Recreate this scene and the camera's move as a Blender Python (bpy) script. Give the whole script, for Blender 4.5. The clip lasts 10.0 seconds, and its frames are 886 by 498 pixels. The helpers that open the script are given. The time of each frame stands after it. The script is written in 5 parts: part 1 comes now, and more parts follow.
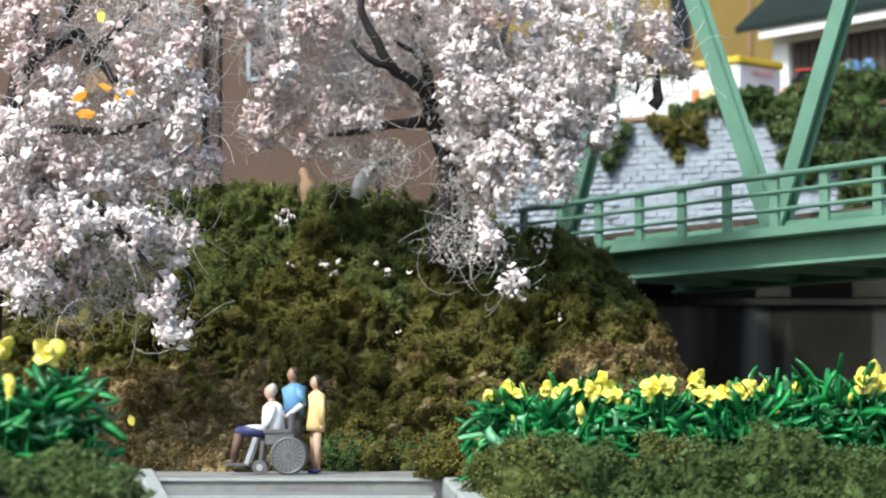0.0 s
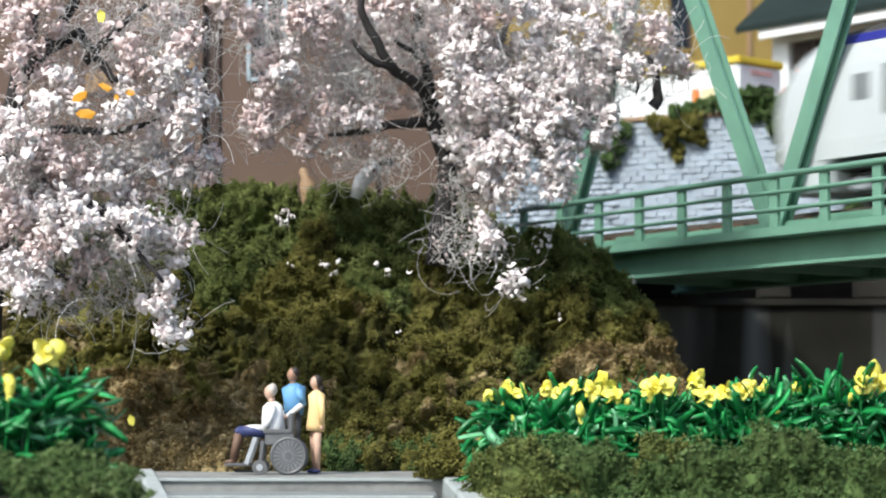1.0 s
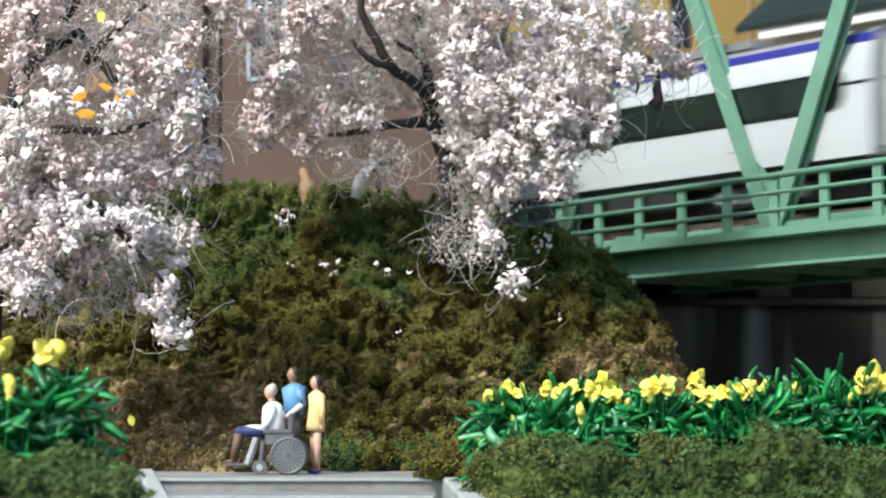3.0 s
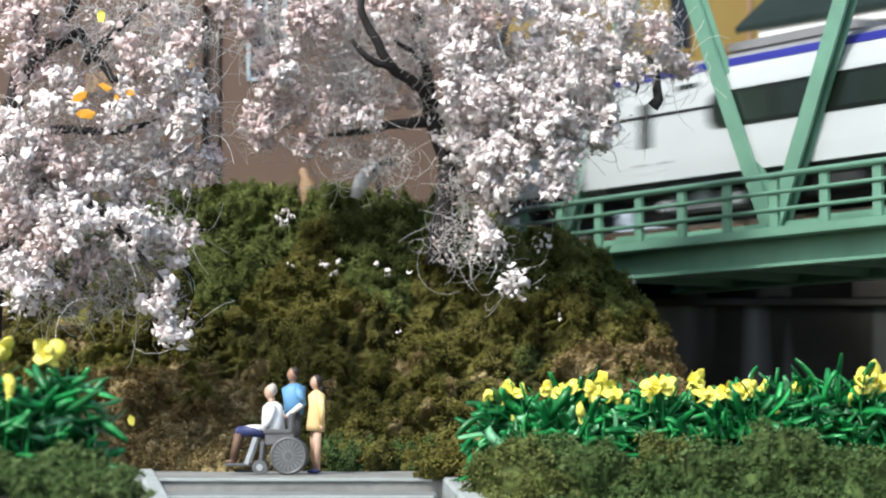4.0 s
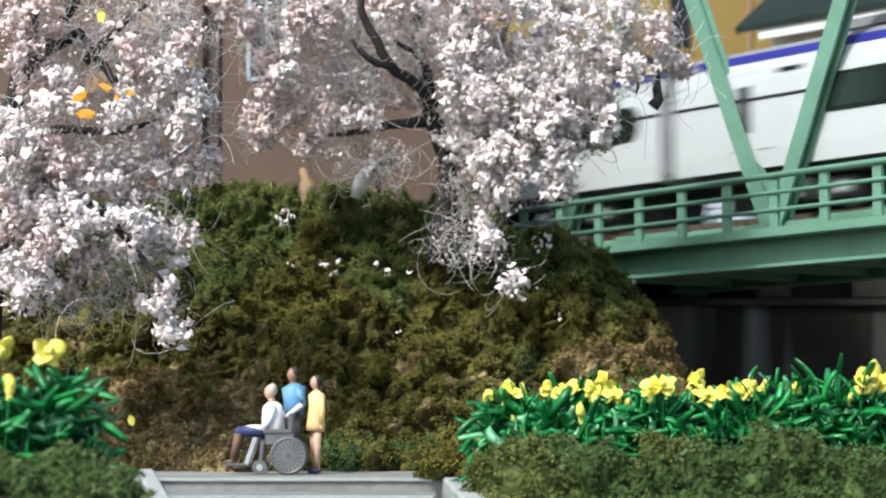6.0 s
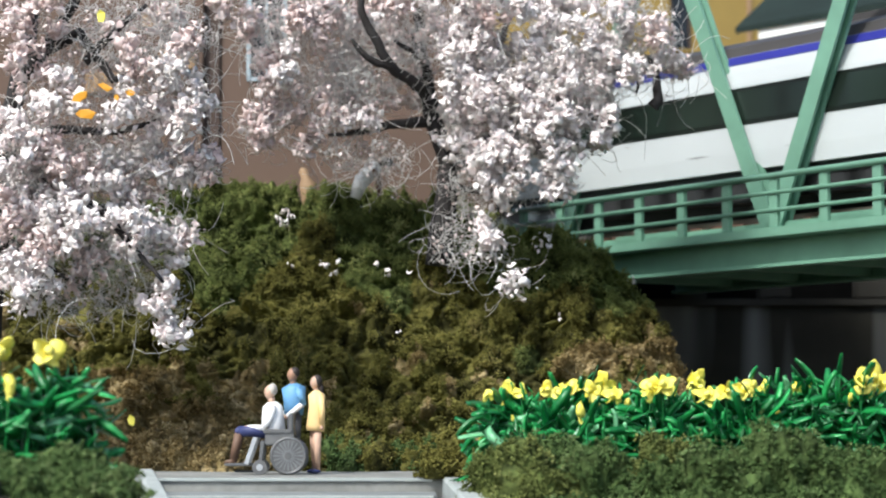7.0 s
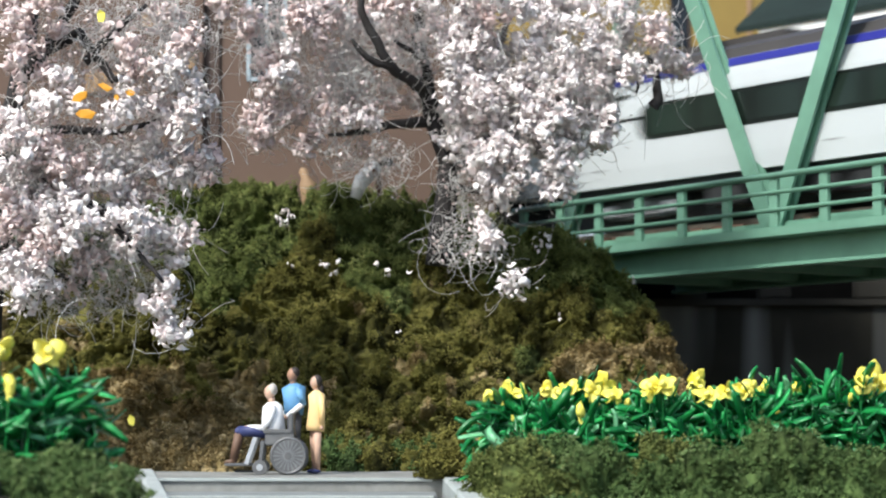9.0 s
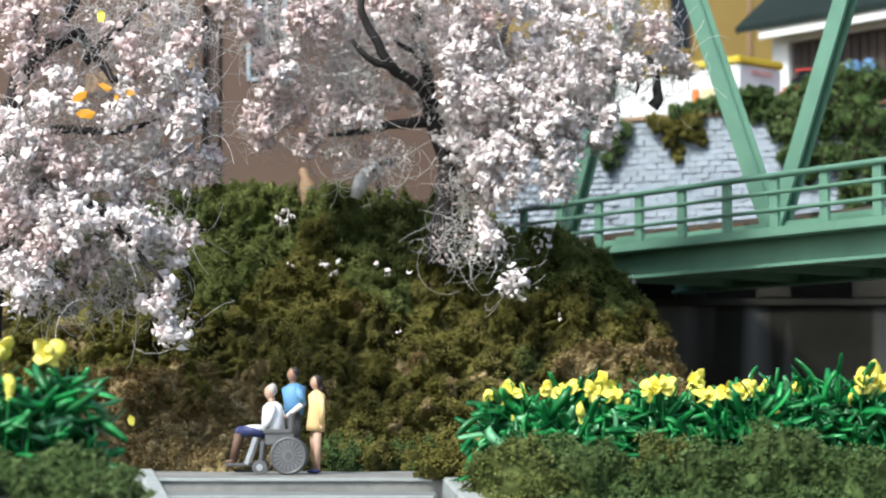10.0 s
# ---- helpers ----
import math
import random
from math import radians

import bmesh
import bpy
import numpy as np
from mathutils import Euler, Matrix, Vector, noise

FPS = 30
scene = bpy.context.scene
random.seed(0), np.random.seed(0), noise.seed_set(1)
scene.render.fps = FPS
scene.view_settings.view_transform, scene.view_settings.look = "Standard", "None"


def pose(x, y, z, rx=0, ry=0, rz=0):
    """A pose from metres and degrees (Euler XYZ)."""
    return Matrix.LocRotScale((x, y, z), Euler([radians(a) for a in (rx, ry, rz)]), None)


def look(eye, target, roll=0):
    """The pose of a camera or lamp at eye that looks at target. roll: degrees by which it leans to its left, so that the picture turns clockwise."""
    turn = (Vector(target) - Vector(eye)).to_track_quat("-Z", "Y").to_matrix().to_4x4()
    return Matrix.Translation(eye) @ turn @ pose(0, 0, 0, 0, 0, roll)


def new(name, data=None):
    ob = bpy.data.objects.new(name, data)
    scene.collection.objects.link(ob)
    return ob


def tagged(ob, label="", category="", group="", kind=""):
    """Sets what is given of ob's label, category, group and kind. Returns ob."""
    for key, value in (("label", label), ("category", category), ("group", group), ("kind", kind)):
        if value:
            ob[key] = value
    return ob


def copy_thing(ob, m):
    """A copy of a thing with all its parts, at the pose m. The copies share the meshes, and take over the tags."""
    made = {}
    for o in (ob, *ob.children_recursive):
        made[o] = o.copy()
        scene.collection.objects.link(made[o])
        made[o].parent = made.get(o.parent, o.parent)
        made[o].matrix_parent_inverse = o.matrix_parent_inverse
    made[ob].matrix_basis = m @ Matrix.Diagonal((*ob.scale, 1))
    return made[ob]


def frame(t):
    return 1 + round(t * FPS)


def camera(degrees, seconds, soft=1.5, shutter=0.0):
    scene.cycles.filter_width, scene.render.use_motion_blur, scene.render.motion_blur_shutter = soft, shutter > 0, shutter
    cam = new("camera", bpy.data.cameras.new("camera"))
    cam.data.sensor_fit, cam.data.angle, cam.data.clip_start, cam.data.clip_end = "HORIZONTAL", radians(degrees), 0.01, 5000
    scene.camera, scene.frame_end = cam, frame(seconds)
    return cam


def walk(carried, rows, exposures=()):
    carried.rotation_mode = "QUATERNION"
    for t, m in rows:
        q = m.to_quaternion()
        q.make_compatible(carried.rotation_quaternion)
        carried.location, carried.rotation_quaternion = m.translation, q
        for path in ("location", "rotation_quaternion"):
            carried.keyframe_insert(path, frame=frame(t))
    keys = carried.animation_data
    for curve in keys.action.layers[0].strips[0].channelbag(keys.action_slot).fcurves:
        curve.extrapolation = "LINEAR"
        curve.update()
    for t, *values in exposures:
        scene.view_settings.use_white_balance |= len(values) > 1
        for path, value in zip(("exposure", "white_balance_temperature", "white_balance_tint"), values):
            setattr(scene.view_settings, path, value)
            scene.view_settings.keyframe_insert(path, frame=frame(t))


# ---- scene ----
# A model railway scene at 1:150. Lengths in the functions are millimetres.
MM = 0.001
TRACK = 36.0          # degrees by which the rails turn left of straight ahead
BRIDGE = 33.0

cam = camera(23.5, 10.0, soft=2.0, shutter=0.45)
EYE = pose(0, 0, 6.7 * MM, 90 + 4.38, 0, 0)
walk(cam, [(0, EYE), (10.0, EYE)], [(0, 0.05, 6300, 4), (10.0, 0.05, 6300, 4)])
cam.data.dof.use_dof = True
cam.data.dof.focus_distance = 0.225
cam.data.dof.aperture_fstop = 95

# ---- light ----
world = bpy.data.worlds.new("world")
scene.world = world
world.use_nodes = True
wt = world.node_tree
sky = wt.nodes.new("ShaderNodeTexSky")
sky.sky_type = 'NISHITA'
sky.sun_disc = False
sky.sun_elevation = radians(49)
sky.sun_rotation = radians(220)
sky.dust_density = 3.0
wt.links.new(sky.outputs[0], wt.nodes["Background"].inputs[0])
wt.nodes["Background"].inputs[1].default_value = 0.205
sun_data = bpy.data.lights.new("sun", 'SUN')
sun_data.energy = 4.0
sun_data.angle = radians(9)
sun_data.color = (1.0, 0.97, 0.93)
sun = new("sun", sun_data)
sun.matrix_world = look((-0.72, -0.85, 1.3), (0.0, 0.0, 0.0))


# ---- materials ----
def mat(name, base, rough=0.6, var=0.25, scale=600.0, bump=0.15, fine=4.0, metal=0.0, random=0.0, second=None, mix_scale=0.25, island=False, spec=0.5, trans=0.0):
    """A procedural surface: two scales of noise in its colour, fine relief, and a shift from piece to piece."""
    m = bpy.data.materials.new(name)
    m.use_nodes = True
    nt = m.node_tree
    b = nt.nodes["Principled BSDF"]
    b.inputs["Roughness"].default_value = rough
    b.inputs["Metallic"].default_value = metal
    b.inputs["Specular IOR Level"].default_value = spec
    b.inputs["Transmission Weight"].default_value = trans
    co = nt.nodes.new("ShaderNodeTexCoord")
    n1 = nt.nodes.new("ShaderNodeTexNoise")
    n1.inputs["Scale"].default_value = scale
    n1.inputs["Detail"].default_value = 4
    n2 = nt.nodes.new("ShaderNodeTexNoise")
    n2.inputs["Scale"].default_value = scale * mix_scale
    n2.inputs["Detail"].default_value = 3
    for n in (n1, n2):
        nt.links.new(co.outputs["Object"], n.inputs["Vector"])
    two = nt.nodes.new("ShaderNodeMix")
    two.data_type = 'RGBA'
    two.inputs[6].default_value = (*base, 1)
    two.inputs[7].default_value = (*(second or tuple(c * (1 - var) for c in base)), 1)
    ramp = nt.nodes.new("ShaderNodeMapRange")
    ramp.inputs[1].default_value, ramp.inputs[2].default_value = 0.38, 0.62
    nt.links.new(n2.outputs[0], ramp.inputs[0])
    nt.links.new(ramp.outputs[0], two.inputs[0])
    hsv = nt.nodes.new("ShaderNodeHueSaturation")
    val = nt.nodes.new("ShaderNodeMapRange")
    val.inputs[1].default_value, val.inputs[2].default_value = 0.3, 0.7
    val.inputs[3].default_value, val.inputs[4].default_value = 1 - var, 1 + var
    nt.links.new(n1.outputs[0], val.inputs[0])
    last = val.outputs[0]
    if random:
        src = nt.nodes.new("ShaderNodeNewGeometry").outputs["Random Per Island"] if island else nt.nodes.new("ShaderNodeObjectInfo").outputs["Random"]
        r = nt.nodes.new("ShaderNodeMapRange")
        r.inputs[3].default_value, r.inputs[4].default_value = 1 - random, 1 + random
        nt.links.new(src, r.inputs[0])
        mul = nt.nodes.new("ShaderNodeMath")
        mul.operation = 'MULTIPLY'
        nt.links.new(last, mul.inputs[0])
        nt.links.new(r.outputs[0], mul.inputs[1])
        last = mul.outputs[0]
    nt.links.new(last, hsv.inputs["Value"])
    nt.links.new(two.outputs[2], hsv.inputs["Color"])
    nt.links.new(hsv.outputs[0], b.inputs["Base Color"])
    if bump:
        n3 = nt.nodes.new("ShaderNodeTexNoise")
        n3.inputs["Scale"].default_value = scale * fine
        n3.inputs["Detail"].default_value = 3
        nt.links.new(co.outputs["Object"], n3.inputs["Vector"])
        bp = nt.nodes.new("ShaderNodeBump")
        bp.inputs["Strength"].default_value = bump
        bp.inputs["Distance"].default_value = 0.0002
        nt.links.new(n3.outputs[0], bp.inputs["Height"])
        nt.links.new(bp.outputs[0], b.inputs["Normal"])
    return m


def tinted(name, stops, rough=0.75, patch=0.45, spec=0.3, patch_scale=160, bump=0.0):
    """Loose flakes: each island takes its own colour from a ramp."""
    m = bpy.data.materials.new(name)
    m.use_nodes = True
    nt = m.node_tree
    b = nt.nodes["Principled BSDF"]
    b.inputs["Roughness"].default_value = rough
    b.inputs["Specular IOR Level"].default_value = spec
    geo = nt.nodes.new("ShaderNodeNewGeometry")
    co = nt.nodes.new("ShaderNodeTexCoord")
    n = nt.nodes.new("ShaderNodeTexNoise")
    n.inputs["Scale"].default_value = patch_scale
    n.inputs["Detail"].default_value = 2
    nt.links.new(co.outputs["Object"], n.inputs["Vector"])
    mix = nt.nodes.new("ShaderNodeMath")
    mix.operation = 'MULTIPLY_ADD'
    mix.inputs[1].default_value = 1.0 - patch
    sc = nt.nodes.new("ShaderNodeMapRange")
    sc.inputs[1].default_value, sc.inputs[2].default_value = 0.3, 0.7
    sc.inputs[3].default_value, sc.inputs[4].default_value = 0.0, patch
    nt.links.new(n.outputs[0], sc.inputs[0])
    nt.links.new(geo.outputs["Random Per Island"], mix.inputs[0])
    nt.links.new(sc.outputs[0], mix.inputs[2])
    ramp = nt.nodes.new("ShaderNodeValToRGB")
    el = ramp.color_ramp.elements
    el[0].position, el[0].color = stops[0][0], (*stops[0][1], 1)
    el[1].position, el[1].color = stops[-1][0], (*stops[-1][1], 1)
    for p, c in stops[1:-1]:
        e = el.new(p)
        e.color = (*c, 1)
    nt.links.new(mix.outputs[0], ramp.inputs[0])
    nt.links.new(ramp.outputs[0], b.inputs["Base Color"])
    if bump:
        n3 = nt.nodes.new("ShaderNodeTexNoise")
        n3.inputs["Scale"].default_value = 2600
        n3.inputs["Detail"].default_value = 3
        nt.links.new(co.outputs["Object"], n3.inputs["Vector"])
        bp = nt.nodes.new("ShaderNodeBump")
        bp.inputs["Strength"].default_value = bump
        bp.inputs["Distance"].default_value = 0.0003
        nt.links.new(n3.outputs[0], bp.inputs["Height"])
        nt.links.new(bp.outputs[0], b.inputs["Normal"])
    return m


M_BOARD = mat("board_earth", (0.10, 0.085, 0.055), 0.9, 0.35, 250, 0.5)
M_HILL = mat("hill_soil", (0.055, 0.048, 0.022), 0.95, 0.4, 300, 0.6)
M_CORE = mat("foam_core", (0.040, 0.046, 0.012), 0.97, 0.5, 1300, 1.0, second=(0.020, 0.018, 0.006))
M_CLUMP_GREEN = mat("green_clump_foam", (0.074, 0.114, 0.038), 0.97, 0.55, 1100, 1.0, second=(0.040, 0.058, 0.020), mix_scale=0.22, spec=0.1)
M_CLUMP_TOP = mat("yellow_green_clump_foam", (0.112, 0.140, 0.042), 0.97, 0.55, 1100, 1.0, second=(0.050, 0.062, 0.020), mix_scale=0.20, spec=0.1)
M_CLUMP_OLIVE = mat("olive_clump_foam", (0.150, 0.140, 0.039), 0.97, 0.55, 1100, 1.0, second=(0.048, 0.046, 0.016), mix_scale=0.20, spec=0.1)
M_CLUMP_DRY = mat("dry_clump_foam", (0.42, 0.33, 0.18), 0.97, 0.55, 1100, 1.0, second=(0.17, 0.13, 0.055), mix_scale=0.25, spec=0.1)
# flat black that stands in for the shade under the bridge
M_SHADE_BLACK = mat("black_for_shade", (0.004, 0.004, 0.004), 1.0, 0.2, 300, 0.0, spec=0.0)
M_FOAM = tinted("ground_foam", [(0.0, (0.056, 0.051, 0.013)), (0.3, (0.121, 0.112, 0.028)), (0.55, (0.169, 0.157, 0.041)), (0.8, (0.232, 0.209, 0.062)), (1.0, (0.325, 0.265, 0.110))], 0.95, patch=0.74, patch_scale=210, bump=1.0, spec=0.1)
M_FOAM_TOP = tinted("yellow_green_foam", [(0.0, (0.061, 0.075, 0.022)), (0.3, (0.117, 0.140, 0.042)), (0.6, (0.177, 0.203, 0.062)), (0.85, (0.287, 0.305, 0.111)), (1.0, (0.464, 0.455, 0.195))], 0.95, patch=0.74, patch_scale=210, bump=1.0, spec=0.1)
M_FOAM_BROWN = tinted("dry_foam", [(0.0, (0.078, 0.055, 0.019)), (0.35, (0.187, 0.133, 0.055)), (0.7, (0.374, 0.281, 0.133)), (1.0, (0.593, 0.499, 0.296))], 0.95, patch=0.74, patch_scale=210, bump=1.0, spec=0.1)
M_FOAM_DARK = tinted("shaded_green_foam", [(0.0, (0.029, 0.045, 0.015)), (0.3, (0.061, 0.103, 0.032)), (0.6, (0.097, 0.156, 0.054)), (0.85, (0.195, 0.253, 0.104)), (1.0, (0.370, 0.429, 0.228))], 0.95, patch=0.5, patch_scale=210, bump=1.0, spec=0.1)
M_BLOSSOM = tinted("blossom_flakes", [(0.0, (0.62, 0.53, 0.52)), (0.25, (0.82, 0.75, 0.75)), (0.5, (0.90, 0.855, 0.84)), (0.72, (0.90, 0.77, 0.77)), (1.0, (0.94, 0.925, 0.91))], 0.8)
M_BLOSSOM_PINK = tinted("pink_blossom_flakes", [(0.0, (0.60, 0.46, 0.44)), (0.35, (0.78, 0.62, 0.60)), (0.6, (0.85, 0.75, 0.73)), (0.85, (0.87, 0.68, 0.67)), (1.0, (0.90, 0.85, 0.84))], 0.8)
M_FIBRE = tinted("grey_fibre", [(0.0, (0.32, 0.29, 0.28)), (0.5, (0.56, 0.53, 0.51)), (1.0, (0.80, 0.79, 0.78))], 0.6)
M_BARK = mat("dark_bark", (0.020, 0.016, 0.016), 0.8, 0.35, 500, 0.6)
M_GREEN = mat("green_bridge_paint", (0.163, 0.325, 0.238), 0.42, 0.10, 250, 0.06, random=0.04)
# bridge green darkened to carry the shade under the deck
M_GREEN_SHADE = mat("shaded_bridge_green", (0.022, 0.045, 0.035), 0.7, 0.25, 250, 0.1, spec=0.2)
M_BROWN = mat("brown_plaster", (0.132, 0.082, 0.060), 0.75, 0.10, 120, 0.12)
M_BROWN_DARK = mat("dark_brown_trim", (0.075, 0.046, 0.036), 0.7, 0.12, 150, 0.1)
M_TAN = mat("tan_panel", (0.36, 0.23, 0.13), 0.7, 0.12, 150, 0.1)
M_FRAME = mat("pale_blue_frame", (0.42, 0.50, 0.56), 0.5, 0.1, 300, 0.05)
M_GLASS = mat("dark_glass", (0.012, 0.014, 0.02), 0.12, 0.2, 150, 0.0)
M_CONC = mat("grey_concrete", (0.22, 0.235, 0.235), 0.7, 0.18, 420, 0.3)
M_CONC_LIGHT = mat("pale_concrete", (0.40, 0.43, 0.42), 0.6, 0.12, 420, 0.2)
M_BLOCK = mat("blue_grey_stone_block", (0.42, 0.48, 0.55), 0.8, 0.18, 420, 0.35, random=0.07)
M_CREAM = mat("cream_paint", (0.82, 0.72, 0.42), 0.5, 0.08, 200, 0.05)
M_FADED = mat("faded_red_paint", (0.72, 0.42, 0.38), 0.5, 0.12, 200, 0.05)
M_MORTAR = mat("grey_mortar", (0.40, 0.46, 0.53), 0.9, 0.2, 420, 0.3)
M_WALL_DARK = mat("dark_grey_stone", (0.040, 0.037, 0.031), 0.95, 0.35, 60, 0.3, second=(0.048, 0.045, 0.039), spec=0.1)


def streaked(name, base, pale):
    """Dark stone with soft pale streaks of light put into its colour."""
    m = mat(name, base, 0.9, 0.3, 80, 0.3, spec=0.15)
    nt = m.node_tree
    b = nt.nodes["Principled BSDF"]
    hue = b.inputs["Base Color"].links[0].from_socket
    co = nt.nodes.new("ShaderNodeTexCoord")
    mp = nt.nodes.new("ShaderNodeMapping")
    mp.inputs["Rotation"].default_value = (0, radians(-14), 0)
    mp.inputs["Scale"].default_value = (110, 110, 9)
    n = nt.nodes.new("ShaderNodeTexNoise")
    n.inputs["Scale"].default_value = 1.0
    n.inputs["Detail"].default_value = 1.5
    r = nt.nodes.new("ShaderNodeMapRange")
    r.inputs[1].default_value, r.inputs[2].default_value = 0.48, 0.66
    mx = nt.nodes.new("ShaderNodeMix")
    mx.data_type = 'RGBA'
    mx.inputs[7].default_value = (*pale, 1)
    nt.links.new(co.outputs["Object"], mp.inputs["Vector"])
    nt.links.new(mp.outputs[0], n.inputs["Vector"])
    nt.links.new(n.outputs[0], r.inputs[0])
    nt.links.new(r.outputs[0], mx.inputs[0])
    nt.links.new(hue, mx.inputs[6])
    nt.links.new(mx.outputs[2], b.inputs["Base Color"])
    return m


M_LIGHT_STREAK = streaked("light_streaked_stone", (0.034, 0.032, 0.025), (0.27, 0.27, 0.26))
M_BLACK = mat("black_plastic", (0.010, 0.010, 0.011), 0.45, 0.2, 300, 0.1)
M_WHITE = mat("white_train_paint", (0.53, 0.56, 0.575), 0.25, 0.05, 60, 0.02)
M_VIOLET = mat("violet_train_stripe", (0.024, 0.026, 0.23), 0.35, 0.06, 200, 0.03)
M_TRAINGLASS = mat("train_window_glass", (0.010, 0.014, 0.011), 0.3, 0.4, 60, 0.0, spec=0.25)
M_PANE = mat("train_window_pane", (0.016, 0.026, 0.020), 0.2, 0.4, 60, 0.0, spec=0.3)
M_ROOF = mat("grey_train_roof", (0.22, 0.22, 0.23), 0.6, 0.12, 300, 0.1)
M_ROOF_DARK = mat("dark_train_roof", (0.05, 0.045, 0.045), 0.6, 0.15, 300, 0.1)
M_GANGWAY = mat("grey_gangway_rubber", (0.20, 0.20, 0.21), 0.7, 0.2, 200, 0.2)
M_UNDER = mat("underframe_grey", (0.03, 0.03, 0.032), 0.6, 0.3, 300, 0.2)
M_BOGIE = mat("bogie_grey", (0.16, 0.16, 0.17), 0.5, 0.25, 300, 0.2)
M_LAMP = mat("headlight_lens", (0.85, 0.87, 0.88), 0.15, 0.05, 300, 0.0)
M_RED = mat("red_paint", (0.55, 0.05, 0.03), 0.4, 0.15, 200, 0.05)
M_SLEEPER = mat("red_brown_sleeper", (0.16, 0.075, 0.05), 0.8, 0.3, 500, 0.3, random=0.15)
M_RAIL = mat("rail_steel", (0.32, 0.27, 0.22), 0.35, 0.2, 300, 0.1, metal=0.8)
M_OCHRE = mat("ochre_plaster", (0.33, 0.225, 0.06), 0.75, 0.10, 90, 0.1)
M_YELLOW = mat("yellow_trim", (0.80, 0.62, 0.06), 0.5, 0.08, 200, 0.05)
M_WHITEWALL = mat("white_wall_paint", (0.80, 0.81, 0.81), 0.6, 0.05, 120, 0.05)
M_SLATE = mat("dark_green_roofing", (0.015, 0.026, 0.024), 0.8, 0.2, 300, 0.3, spec=0.2)
M_TIMBER = mat("dark_brown_timber", (0.055, 0.038, 0.032), 0.7, 0.25, 200, 0.2, random=0.2)
M_BLUE = mat("blue_tarpaulin", (0.16, 0.34, 0.62), 0.5, 0.1, 200, 0.05)
M_ORANGE = mat("orange_plastic", (0.85, 0.24, 0.03), 0.4, 0.1, 200, 0.05)
M_LEAF = mat("green_plastic_leaf", (0.010, 0.155, 0.036), 0.30, 0.45, 420, 0.35, random=0.6, island=True, second=(0.030, 0.27, 0.07), spec=0.5)
M_LEAF_PALE = mat("pale_green_plastic_leaf", (0.16, 0.44, 0.22), 0.28, 0.25, 320, 0.1, random=0.3, island=True)
for leaf in (M_LEAF, M_LEAF_PALE):      # thin plastic lets some light through
    shader = next(n for n in leaf.node_tree.nodes if n.type == 'BSDF_PRINCIPLED')
    shader.inputs["Subsurface Weight"].default_value = 0.04
    shader.inputs["Subsurface Radius"].default_value = (0.3, 1.0, 0.4)
    shader.inputs["Subsurface Scale"].default_value = 0.0006
M_PETAL = mat("yellow_petal", (0.90, 0.78, 0.05), 0.45, 0.10, 320, 0.25, random=0.08, second=(0.93, 0.84, 0.20))
M_GOLD = mat("orange_yellow_leaf", (0.80, 0.36, 0.02), 0.5, 0.15, 320, 0.15)
M_PLATFORM = mat("mottled_slab", (0.27, 0.27, 0.255), 0.8, 0.25, 500, 0.3)
M_CHAIRGREY = mat("grey_cast_metal", (0.17, 0.17, 0.175), 0.4, 0.2, 600, 0.15, metal=0.3)
M_SILVER = mat("silver_paint", (0.55, 0.57, 0.60), 0.35, 0.15, 600, 0.05, metal=0.4)
M_SPOKE = mat("pale_cast_metal", (0.23, 0.235, 0.245), 0.45, 0.2, 600, 0.1, metal=0.3)
M_SKIN = mat("painted_skin", (0.62, 0.40, 0.29), 0.55, 0.1, 700, 0.05)
M_SKIN_TAN = mat("painted_tan_skin", (0.36, 0.20, 0.13), 0.55, 0.1, 700, 0.05)
M_SHIRT = mat("white_shirt_paint", (0.84, 0.84, 0.86), 0.55, 0.04, 700, 0.05)
M_SKYBLUE = mat("sky_blue_paint", (0.14, 0.33, 0.58), 0.55, 0.12, 700, 0.05)
M_NAVY = mat("navy_paint", (0.035, 0.045, 0.14), 0.55, 0.15, 700, 0.05)
M_CHARCOAL = mat("charcoal_paint", (0.05, 0.05, 0.058), 0.6, 0.15, 700, 0.05)
M_APRICOT = mat("apricot_paint", (0.86, 0.60, 0.28), 0.55, 0.08, 700, 0.05)
M_HAIR = mat("dark_hair_paint", (0.035, 0.024, 0.02), 0.5, 0.15, 700, 0.05)
M_HAIRGREY = mat("grey_hair_paint", (0.55, 0.50, 0.45), 0.55, 0.15, 700, 0.05)
M_LEGS = mat("brown_trouser_paint", (0.15, 0.085, 0.055), 0.6, 0.15, 700, 0.05)


# ---- mesh helpers ----
def lead(name, x=0, y=0, z=0, rz=0, label="", category="", group="", kind="", rx=0, ry=0):
    """An Empty at a thing's base."""
    e = new(name)
    e.empty_display_size = 0.003
    e.matrix_world = pose(x * MM, y * MM, z * MM, rx, ry, rz)
    return tagged(e, label, category, group, kind)


def put(name, me, parent=None, m=None, label=""):
    ob = new(name, me)
    if parent is not None:
        ob.parent = parent
    if m is not None:
        ob.matrix_local = m
    if label:
        tagged(ob, label)
    return ob


